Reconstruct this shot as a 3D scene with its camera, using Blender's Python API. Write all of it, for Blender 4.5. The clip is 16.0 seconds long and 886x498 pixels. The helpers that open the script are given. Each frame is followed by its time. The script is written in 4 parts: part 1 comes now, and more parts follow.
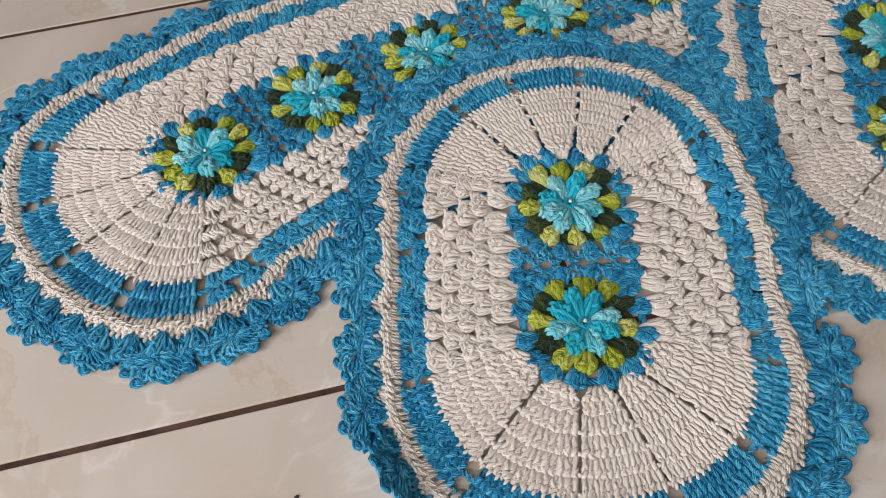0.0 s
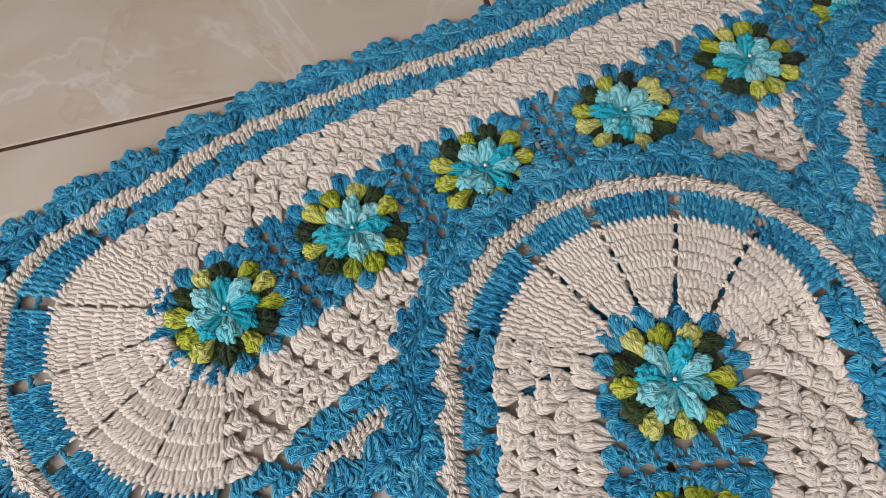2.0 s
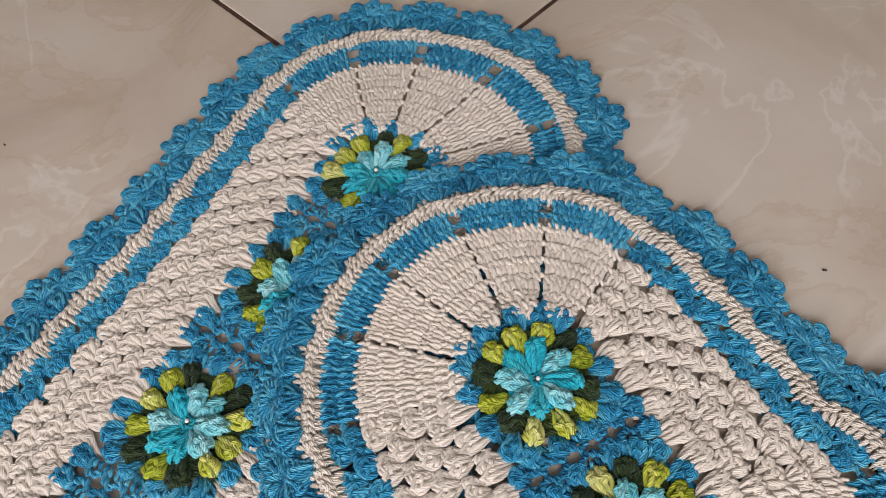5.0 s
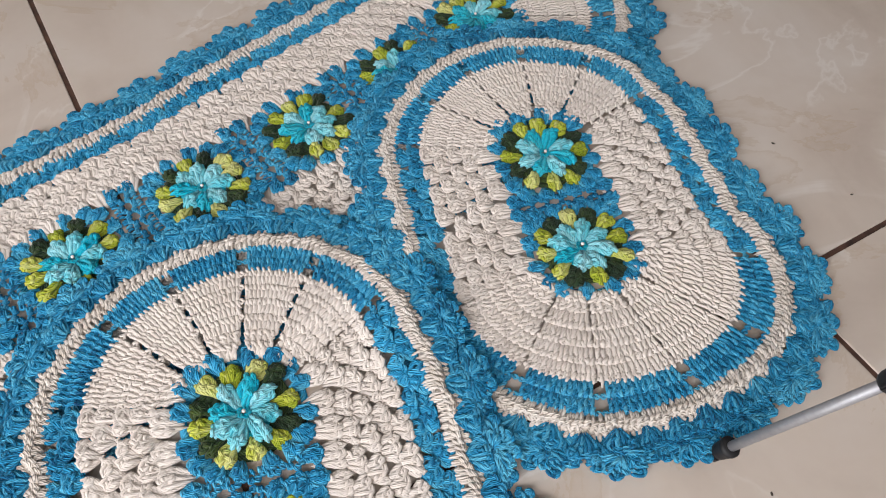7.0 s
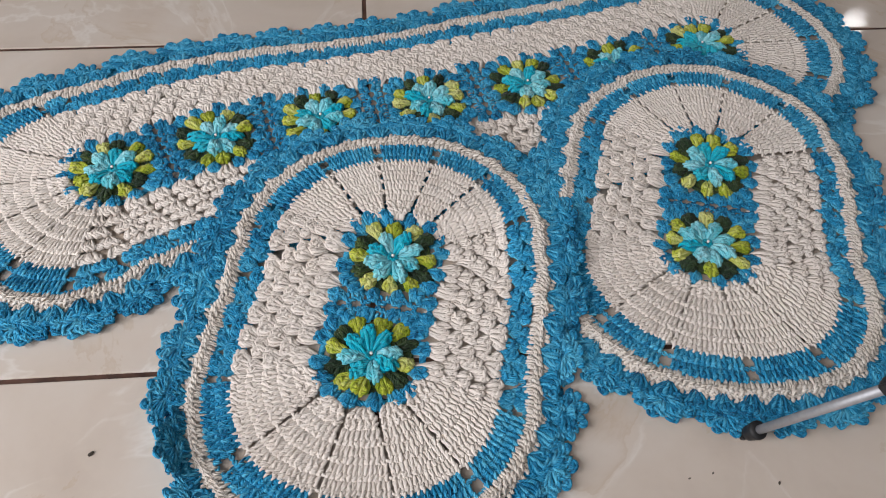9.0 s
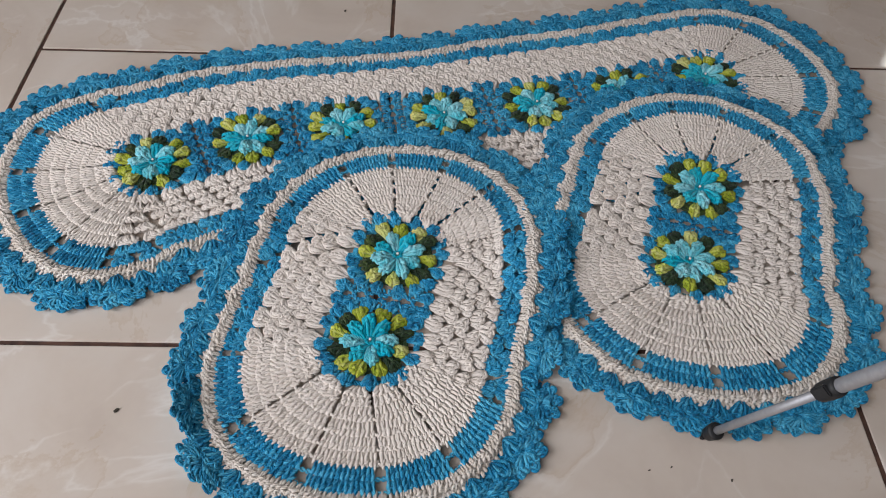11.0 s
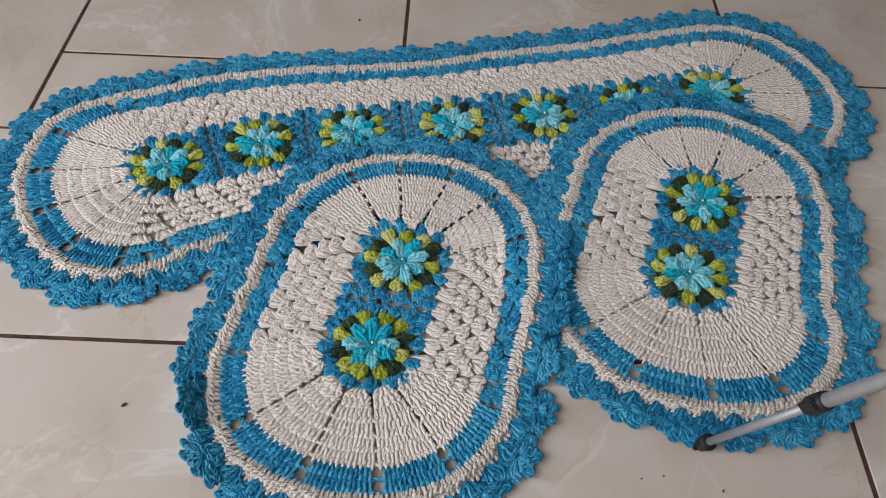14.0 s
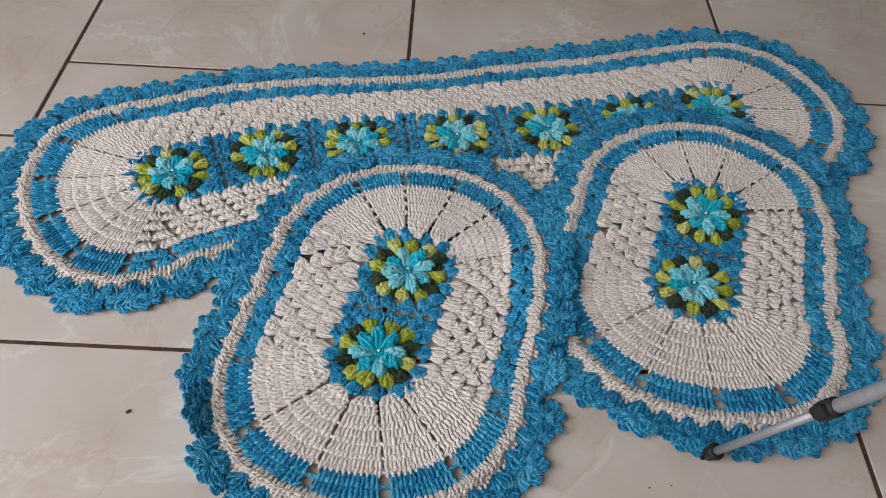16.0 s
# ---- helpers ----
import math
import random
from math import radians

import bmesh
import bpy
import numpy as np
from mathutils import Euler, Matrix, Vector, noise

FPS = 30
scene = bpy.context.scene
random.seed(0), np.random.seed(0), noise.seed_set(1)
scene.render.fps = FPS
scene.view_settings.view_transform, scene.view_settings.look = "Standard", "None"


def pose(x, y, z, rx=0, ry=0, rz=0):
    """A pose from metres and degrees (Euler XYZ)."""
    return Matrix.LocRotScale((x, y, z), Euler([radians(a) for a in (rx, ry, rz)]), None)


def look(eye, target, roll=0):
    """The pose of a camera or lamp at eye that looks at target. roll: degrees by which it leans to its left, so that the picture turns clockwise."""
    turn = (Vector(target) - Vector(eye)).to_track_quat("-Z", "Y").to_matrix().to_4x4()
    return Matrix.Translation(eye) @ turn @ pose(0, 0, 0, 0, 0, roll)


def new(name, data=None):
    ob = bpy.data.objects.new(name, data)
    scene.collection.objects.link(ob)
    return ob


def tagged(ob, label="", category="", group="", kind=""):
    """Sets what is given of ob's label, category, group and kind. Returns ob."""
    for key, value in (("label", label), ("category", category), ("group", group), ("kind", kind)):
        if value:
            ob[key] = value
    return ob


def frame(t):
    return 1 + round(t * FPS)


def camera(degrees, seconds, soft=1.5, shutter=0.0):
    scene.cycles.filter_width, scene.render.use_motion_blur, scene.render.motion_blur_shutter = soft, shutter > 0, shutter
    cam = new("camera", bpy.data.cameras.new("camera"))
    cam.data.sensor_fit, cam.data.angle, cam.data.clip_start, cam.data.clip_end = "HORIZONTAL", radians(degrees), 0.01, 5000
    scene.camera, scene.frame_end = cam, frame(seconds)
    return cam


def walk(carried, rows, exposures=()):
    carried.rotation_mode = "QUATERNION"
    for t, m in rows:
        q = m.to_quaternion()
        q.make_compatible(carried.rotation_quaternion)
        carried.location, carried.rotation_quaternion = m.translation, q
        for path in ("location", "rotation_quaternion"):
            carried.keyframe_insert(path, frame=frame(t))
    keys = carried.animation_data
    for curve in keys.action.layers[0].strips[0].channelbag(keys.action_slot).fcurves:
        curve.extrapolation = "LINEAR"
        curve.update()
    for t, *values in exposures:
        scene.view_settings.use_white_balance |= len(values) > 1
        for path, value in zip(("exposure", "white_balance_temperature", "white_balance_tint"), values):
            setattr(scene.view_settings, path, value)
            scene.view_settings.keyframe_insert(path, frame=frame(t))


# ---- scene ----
cam = camera(57.64, 16.0, 1.05)
ROWS = [
    (0, 0.2872, -0.6549, 0.4989, 33.38, 1.96, -13.45),
    (0.5, 0.2697, -0.6274, 0.4992, 33.26, 1.29, -11.41),
    (1, 0.2386, -0.5799, 0.4873, 32.9, 1.1, -9.63),
    (1.5, 0.2497, -0.5245, 0.479, 31.94, 1.86, -9.38),
    (2, 0.3003, -0.4777, 0.4764, 31.46, 4.09, -13.47),
    (2.5, 0.371, -0.4328, 0.4677, 30.55, 4.34, -20.53),
    (3, 0.4463, -0.3937, 0.4485, 30.8, 3.43, -28.69),
    (3.5, 0.522, -0.3565, 0.4293, 31.23, 2.84, -37.49),
    (4, 0.5767, -0.3377, 0.4343, 31.81, 3.64, -44.04),
    (4.2, 0.5959, -0.3328, 0.4374, 32.48, 3.87, -46.06),
    (6.3, 0.5361, -0.4747, 0.5032, 36.25, 1.21, -39.43),
    (6.5, 0.5147, -0.5112, 0.5091, 36.23, 1.2, -36.4),
    (7, 0.4443, -0.5934, 0.5251, 36.24, -0.44, -30.09),
    (7.5, 0.4166, -0.6511, 0.5436, 35.92, -0.88, -23.7),
    (8, 0.4354, -0.7113, 0.5592, 37.33, -1.61, -11.77),
    (8.5, 0.4454, -0.752, 0.5681, 38.07, -1.44, -6.53),
    (9, 0.4418, -0.7616, 0.5752, 38.46, -1.66, -4.48),
    (9.2, 0.4445, -0.7637, 0.5805, 38.62, -1.38, -4.09),
    (11.3, 0.4725, -0.8195, 0.6241, 39.38, -1.74, 0.46),
    (11.5, 0.4729, -0.8204, 0.6227, 39.41, -1.57, 0.86),
    (12, 0.4767, -0.8249, 0.6308, 39.44, -1.26, 1.36),
    (12.5, 0.4791, -0.8253, 0.6333, 39.62, -1.26, 1.23),
    (13, 0.4815, -0.819, 0.6272, 39.69, -1.39, 1.14),
    (13.5, 0.4811, -0.8177, 0.6289, 39.64, -1.44, 1.25),
    (14, 0.4824, -0.8249, 0.6365, 39.69, -1.89, 1.6),
    (14.5, 0.4794, -0.8337, 0.6423, 39.67, -2.45, 2.33),
    (15, 0.4788, -0.84, 0.6432, 39.73, -2.71, 2.52),
    (15.5, 0.476, -0.8421, 0.643, 39.71, -2.78, 2.49),
    (16, 0.4684, -0.8358, 0.6287, 41.27, -2.62, 1.5),
]
EXPOSURES = [(0.0, -0.06, 6380, 10.5), (1.5, -0.07, 6480, 11.0), (2.5, 0.0, 6580, 12.0), (3.5, 0.2, 6680, 13.0), (4.2, 0.26, 6700, 13.0), (6.3, 0.46, 6300, 11.5), (7.0, 0.34, 6260, 11.0), (9.0, 0.03, 6170, 10.5), (11.5, -0.12, 6070, 10.5), (16.0, -0.13, 6060, 10.5)]
walk(cam, [(r[0], pose(*r[1:])) for r in ROWS], EXPOSURES)

# ---------------------------------------------------------------- light
X0, X1, Y0, Y1, TOP = -1.35, 4.3, -1.75, 4.2, 2.65
world = bpy.data.worlds.new("daylight")
scene.world = world
world.use_nodes = True
wn = world.node_tree
wn.nodes.clear()
sky = wn.nodes.new("ShaderNodeTexSky")
sky.sky_type = "NISHITA"
sky.sun_disc = False
sky.sun_elevation, sky.sun_rotation = radians(38), radians(200)
bg = wn.nodes.new("ShaderNodeBackground")
bg.inputs["Strength"].default_value = 0.1
wout = wn.nodes.new("ShaderNodeOutputWorld")
wn.links.new(sky.outputs[0], bg.inputs[0])
wn.links.new(bg.outputs[0], wout.inputs[0])


def area(name, eye, target, w, h, power, colour):
    data = bpy.data.lights.new(name, "AREA")
    data.shape, data.size, data.size_y = "RECTANGLE", w, h
    data.energy, data.color = power, colour
    ob = new(name, data)
    ob.matrix_world = look(eye, target)
    return ob


# daylight from an unseen window and doorway, both assumed and placed to match the falloff
area("assumed_window_light", (-0.4, -1.74, 1.75), (0.4, -0.1, 0.1), 1.5, 1.2, 23.0, (1.0, 0.952, 0.928))
area("assumed_doorway_light", (-1.33, -1.12, 1.06), (0.4, -0.85, 0.3), 0.82, 1.95, 45.0, (1.0, 0.957, 0.935))


# ---------------------------------------------------------------- materials
def material(name):
    m = bpy.data.materials.new(name)
    m.use_nodes = True
    t = m.node_tree
    return m, t, t.nodes["Principled BSDF"]


def node(t, kind, **values):
    n = t.nodes.new(kind)
    for key, value in values.items():
        if key in n.inputs:
            n.inputs[key].default_value = value
    return n


def ramp(t, source, stops):
    r = t.nodes.new("ShaderNodeValToRGB")
    e = r.color_ramp.elements
    while len(e) < len(stops):
        e.new(0.5)
    for k, (at, c) in enumerate(stops):
        e[k].position, e[k].color = at, (*c, 1)
    t.links.new(source, r.inputs[0])
    return r.outputs[0]


def op(t, kind, a, b):
    n = t.nodes.new("ShaderNodeMath")
    n.operation = kind
    for k, v in enumerate((a, b)):
        if isinstance(v, (int, float)):
            n.inputs[k].default_value = v
        else:
            t.links.new(v, n.inputs[k])
    return n.outputs[0]


def yarn(name, stops, per_object=0.25, rough=0.82, twist=0.0090, blotch=38.0, sheen=0.12, bumped=0.75, island=0.22, soft=0.35, fibre_glint=0.7):
    """Twisted cotton string: colour from a ramp moved by soft blotches, by strand, by piece and by ply glints; ply
    twist as relief.
    """
    m, t, b = material(name)
    coord = t.nodes.new("ShaderNodeTexCoord")
    geo = t.nodes.new("ShaderNodeNewGeometry")
    info = t.nodes.new("ShaderNodeObjectInfo")
    big = node(t, "ShaderNodeTexNoise", Scale=blotch, Detail=3.0)
    t.links.new(geo.outputs["Position"], big.inputs["Vector"])
    fine = node(t, "ShaderNodeTexNoise", Scale=1400.0, Detail=2.0)
    t.links.new(geo.outputs["Position"], fine.inputs["Vector"])
    v = op(t, "MULTIPLY", big.outputs["Fac"], 0.55)
    v = op(t, "ADD", v, op(t, "MULTIPLY", geo.outputs["Random Per Island"], island))
    v = op(t, "ADD", v, op(t, "MULTIPLY", info.outputs["Random"], per_object))
    v = op(t, "ADD", v, op(t, "MULTIPLY", fine.outputs["Fac"], 0.25))
    sep = t.nodes.new("ShaderNodeSeparateXYZ")
    t.links.new(coord.outputs["UV"], sep.inputs[0])
    lay = op(t, "ADD", op(t, "MULTIPLY", sep.outputs[0], 1.0 / twist), op(t, "MULTIPLY", sep.outputs[1], 2.0))
    wave = op(t, "SINE", op(t, "MULTIPLY", lay, 18.85), 0.0)
    # streaks that run with the ply: relief, and glints of its fibre put into the colour
    comb = t.nodes.new("ShaderNodeCombineXYZ")
    t.links.new(op(t, "MULTIPLY", lay, 3.2), comb.inputs[0])
    t.links.new(op(t, "MULTIPLY", sep.outputs[0], 160.0), comb.inputs[1])
    t.links.new(op(t, "MULTIPLY", geo.outputs["Random Per Island"], 50.0), comb.inputs[2])
    fibre = node(t, "ShaderNodeTexNoise", Scale=1.0, Detail=2.5)
    t.links.new(comb.outputs[0], fibre.inputs["Vector"])
    v = op(t, "ADD", v, op(t, "MULTIPLY", fibre.outputs["Fac"], fibre_glint))
    v = op(t, "SUBTRACT", v, 0.15 + fibre_glint * 0.5)
    t.links.new(ramp(t, v, stops), b.inputs["Base Color"])
    relief = op(t, "ADD", op(t, "MULTIPLY", wave, 0.45), op(t, "MULTIPLY", fibre.outputs["Fac"], 1.5))
    relief = op(t, "ADD", relief, op(t, "MULTIPLY", fine.outputs["Fac"], 0.5))
    bump = node(t, "ShaderNodeBump", Strength=bumped, Distance=0.0007)
    t.links.new(relief, bump.inputs["Height"])
    t.links.new(bump.outputs[0], b.inputs["Normal"])
    b.inputs["Subsurface Weight"].default_value = soft
    b.inputs["Subsurface Radius"].default_value = (0.0045, 0.0036, 0.0030)
    b.inputs["Subsurface Scale"].default_value = 1.0
    b.inputs["Roughness"].default_value = rough
    b.inputs["Sheen Weight"].default_value = sheen
    b.inputs["Sheen Roughness"].default_value = 0.5
    b.inputs["Specular IOR Level"].default_value = 0.12
    return m


M_WHITE = yarn("natural_cotton", [(0.1, (0.65, 0.58, 0.515)), (0.5, (0.722, 0.660, 0.600)), (0.9, (0.775, 0.722, 0.668))], 0.12, sheen=0.0, bumped=0.36, soft=0.0, fibre_glint=0.42)
M_CREAM = yarn("cream_cotton_glitter", [(0.1, (0.65, 0.57, 0.49)), (0.5, (0.79, 0.722, 0.648)), (0.9, (0.87, 0.82, 0.76))], 0.1, 0.8, sheen=0.0, soft=0.1)
# the blue's dark and pale ramp ends also stand in for crevice shade and highlights
M_BLUE = yarn("blue_cotton", [(0.1, (0.004, 0.055, 0.140)), (0.5, (0.027, 0.322, 0.600)), (0.9, (0.15, 0.61, 0.86))], 0.16, sheen=0.05, bumped=1.0, island=0.45, soft=0.0, fibre_glint=1.0)
M_AQUA = yarn("aqua_cotton", [(0.15, (0.003, 0.30, 0.44)), (0.5, (0.006, 0.42, 0.57)), (0.9, (0.05, 0.53, 0.66))], 0.25, 0.8, 0.0090, 60.0, island=0.4)
M_AQUA_PALE = yarn("pale_aqua_cotton", [(0.15, (0.05, 0.47, 0.58)), (0.5, (0.18, 0.61, 0.70)), (0.9, (0.36, 0.72, 0.78))], 0.3, 0.8, 0.0090, 60.0, island=0.4)
M_OLIVE = yarn("variegated_olive_cotton", [(0.12, (0.05, 0.085, 0.012)), (0.34, (0.27, 0.34, 0.014)), (0.6, (0.47, 0.51, 0.05)), (0.9, (0.64, 0.64, 0.22))], 0.5, 0.8, 0.0090, 70.0, island=0.35)
M_DARK = yarn("variegated_green_cotton", [(0.2, (0.012, 0.026, 0.014)), (0.5, (0.026, 0.050, 0.020)), (0.8, (0.06, 0.09, 0.014)), (0.98, (0.20, 0.24, 0.016))], 0.2, 0.8, 0.0090, 70.0)


def tile_glaze():
    m, t, b = material("glazed_marbled_tile")
    geo = t.nodes.new("ShaderNodeNewGeometry")
    info = t.nodes.new("ShaderNodeObjectInfo")
    shift = t.nodes.new("ShaderNodeVectorMath")
    shift.operation = "MULTIPLY_ADD"
    comb = t.nodes.new("ShaderNodeCombineXYZ")
    for k in range(3):
        t.links.new(op(t, "MULTIPLY", info.outputs["Random"], (31.0, 17.0, 9.0)[k]), comb.inputs[k])
    t.links.new(geo.outputs["Position"], shift.inputs[0])
    shift.inputs[1].default_value = (1, 1, 1)
    t.links.new(comb.outputs[0], shift.inputs[2])
    cloud = node(t, "ShaderNodeTexNoise", Scale=5.0, Detail=5.0, Distortion=1.2)
    vein = node(t, "ShaderNodeTexNoise", Scale=2.6, Detail=6.0, Distortion=2.6)
    speck = node(t, "ShaderNodeTexNoise", Scale=120.0, Detail=2.0)
    for n in (cloud, vein, speck):
        t.links.new(shift.outputs[0], n.inputs["Vector"])
    base = ramp(t, op(t, "ADD", cloud.outputs["Fac"], op(t, "MULTIPLY", speck.outputs["Fac"], 0.06)),
                [(0.3, (0.47, 0.395, 0.33)), (0.52, (0.555, 0.48, 0.41)), (0.75, (0.605, 0.545, 0.485))])
    line = ramp(t, vein.outputs["Fac"], [(0.485, (0, 0, 0)), (0.5, (1, 1, 1)), (0.515, (0, 0, 0))])
    gate = ramp(t, cloud.outputs["Fac"], [(0.42, (0, 0, 0)), (0.56, (0.42, 0.42, 0.42))])
    mask = op(t, "MULTIPLY", line, gate)
    mix = t.nodes.new("ShaderNodeMix")
    mix.data_type = "RGBA"
    t.links.new(mask, mix.inputs[0])
    t.links.new(base, mix.inputs[6])
    mix.inputs[7].default_value = (0.74, 0.71, 0.67, 1)
    ochre = node(t, "ShaderNodeTexNoise", Scale=3.4, Detail=7.0, Distortion=1.8, Roughness=0.62)
    t.links.new(shift.outputs[0], ochre.inputs["Vector"])
    thin = ramp(t, ochre.outputs["Fac"], [(0.535, (0, 0, 0)), (0.546, (0.34, 0.34, 0.34)), (0.575, (0.10, 0.10, 0.10)), (0.62, (0, 0, 0))])
    mix2 = t.nodes.new("ShaderNodeMix")
    mix2.data_type = "RGBA"
    t.links.new(thin, mix2.inputs[0])
    t.links.new(mix.outputs[2], mix2.inputs[6])
    mix2.inputs[7].default_value = (0.44, 0.33, 0.22, 1)
    t.links.new(mix2.outputs[2], b.inputs["Base Color"])
    smear = node(t, "ShaderNodeTexNoise", Scale=9.0, Detail=4.0)
    t.links.new(geo.outputs["Position"], smear.inputs["Vector"])
    r = op(t, "ADD", op(t, "MULTIPLY", smear.outputs["Fac"], 0.06), 0.025)
    t.links.new(r, b.inputs["Roughness"])
    b.inputs["Specular IOR Level"].default_value = 0.32
    wave = node(t, "ShaderNodeTexNoise", Scale=14.0, Detail=1.0)
    t.links.new(geo.outputs["Position"], wave.inputs["Vector"])
    bump = node(t, "ShaderNodeBump", Strength=0.12, Distance=0.002)
    t.links.new(wave.outputs["Fac"], bump.inputs["Height"])
    t.links.new(bump.outputs[0], b.inputs["Normal"])
    return m


def rough_paint(name, lo, hi, scale, rough, metal=0.0, bumped=0.2, dist=0.001):
    m, t, b = material(name)
    geo = t.nodes.new("ShaderNodeNewGeometry")
    n = node(t, "ShaderNodeTexNoise", Scale=scale, Detail=6.0)
    t.links.new(geo.outputs["Position"], n.inputs["Vector"])
    t.links.new(ramp(t, n.outputs["Fac"], [(0.3, lo), (0.7, hi)]), b.inputs["Base Color"])
    b.inputs["Roughness"].default_value = rough
    b.inputs["Metallic"].default_value = metal
    bump = node(t, "ShaderNodeBump", Strength=bumped, Distance=dist)
    t.links.new(n.outputs["Fac"], bump.inputs["Height"])
    t.links.new(bump.outputs[0], b.inputs["Normal"])
    return m


M_TILE = tile_glaze()
M_GROUT = rough_paint("brown_grout", (0.026, 0.013, 0.009), (0.105, 0.050, 0.032), 60.0, 0.95, 0, 0.6, 0.001)
M_WALL = rough_paint("wall_paint", (0.36, 0.345, 0.325), (0.42, 0.405, 0.385), 7.0, 0.9)
M_CEIL = rough_paint("ceiling_paint", (0.60, 0.59, 0.57), (0.66, 0.65, 0.63), 5.0, 0.95)
M_ALU = rough_paint("satin_aluminium", (0.34, 0.34, 0.355), (0.40, 0.40, 0.415), 300.0, 0.55, 0.6, 0.05, 0.0002)
M_BLACK = rough_paint("black_plastic", (0.005, 0.005, 0.006), (0.011, 0.011, 0.012), 500.0, 0.62, 0, 0.15, 0.0003)
M_WOOD = rough_paint("painted_wood", (0.55, 0.52, 0.48), (0.62, 0.59, 0.55), 12.0, 0.5)
M_DIRT = rough_paint("dark_crumb", (0.015, 0.012, 0.01), (0.09, 0.07, 0.05), 900.0, 0.9)
M_BEAD, _t, _b = material("pearl_bead")
_b.inputs["Base Color"].default_value = (0.83, 0.80, 0.76, 1)
_b.inputs["Roughness"].default_value = 0.14
_b.inputs["Coat Weight"].default_value = 0.6
M_LAMP, _t, _b = material("lamp_diffuser")
_b.inputs["Emission Color"].default_value = (1.0, 0.97, 0.92, 1)
_b.inputs["Emission Strength"].default_value = 14.0


# ---------------------------------------------------------------- mesh tools
def mesh_from(name, verts, quads, uvs=None, mats=(), smooth=True):
    me = bpy.data.meshes.new(name)
    verts, quads = np.asarray(verts, np.float32), np.asarray(quads, np.int32)
    n, k = quads.shape
    me.vertices.add(len(verts))
    me.vertices.foreach_set("co", verts.ravel())
    me.loops.add(n * k)
    me.loops.foreach_set("vertex_index", quads.ravel())
    me.polygons.add(n)
    me.polygons.foreach_set("loop_start", np.arange(0, n * k, k, dtype=np.int32))
    me.polygons.foreach_set("use_smooth", np.full(n, smooth))
    if uvs is not None:
        layer = me.uv_layers.new(name="UVMap")
        layer.data.foreach_set("uv", np.asarray(uvs, np.float32)[quads.ravel()].ravel())
    for m in mats:
        me.materials.append(m)
    me.update(calc_edges=True)
    return me


class Strands:
    """Collects yarn strands (polylines with a thickness) and skins them as tapered tubes."""

    def __init__(self, sides=5):
        self.sides, self.v, self.q, self.uv, self.count = sides, [], [], [], 0

    def add(self, paths, radius, flat=1.0):
        p = np.asarray(paths, float)
        if p.ndim == 2:
            p = p[None]
        n, k, _ = p.shape
        t = np.gradient(p, axis=1)
        t /= np.linalg.norm(t, axis=2, keepdims=True) + 1e-12
        side = np.cross(t, (0.02, 0.013, 1.0))
        side /= np.linalg.norm(side, axis=2, keepdims=True) + 1e-9
        up = np.cross(side, t)
        r = np.broadcast_to(np.asarray(radius, float), (n, k)).copy()
        r[:, 0] *= 0.35
        r[:, -1] *= 0.35
        s = self.sides
        a = np.arange(s + 1) * 2 * math.pi / s
        ring = (p[:, :, None] + r[:, :, None, None] * (np.cos(a)[:, None] * side[:, :, None] + flat * np.sin(a)[:, None] * up[:, :, None]))
        length = np.concatenate([np.zeros((n, 1)), np.cumsum(np.linalg.norm(np.diff(p, axis=1), axis=2), 1)], 1)
        uv = np.stack([np.broadcast_to(length[:, :, None], (n, k, s + 1)), np.broadcast_to(a / (2 * math.pi), (n, k, s + 1))], -1)
        idx = np.arange(n * k * (s + 1)).reshape(n, k, s + 1) + self.count
        q = np.stack([idx[:, :-1, :-1], idx[:, 1:, :-1], idx[:, 1:, 1:], idx[:, :-1, 1:]], -1)
        self.v.append(ring.reshape(-1, 3))
        self.uv.append(uv.reshape(-1, 2))
        self.q.append(q.reshape(-1, 4))
        self.count += n * k * (s + 1)

    def mesh(self, name, mat, warp=None):
        v = np.concatenate(self.v)
        if warp is not None:
            v = warp(v)
        return mesh_from(name, v, np.concatenate(self.q), np.concatenate(self.uv), (mat,))


RNG = np.random.default_rng(7)


def jit(scale, *shape):
    return RNG.normal(0, scale, shape)


def bez(points, k=6):
    """Smooth curve of k points through control points (n, c, 3), Catmull-Rom."""
    p = np.asarray(points, float)
    if p.ndim == 2:
        p = p[None]
    c = p.shape[1]
    ext = np.concatenate([2 * p[:, :1] - p[:, 1:2], p, 2 * p[:, -1:] - p[:, -2:-1]], 1)
    x = np.linspace(0, c - 1 - 1e-9, k)
    i = x.astype(int)
    f = (x - i)[None, :, None]
    a, b, d, e = ext[:, i], ext[:, i + 1], ext[:, i + 2], ext[:, i + 3]
    return 0.5 * (2 * b + (d - a) * f + (2 * a - 5 * b + 4 * d - e) * f ** 2 + (3 * b - a - 3 * d + e) * f ** 3)


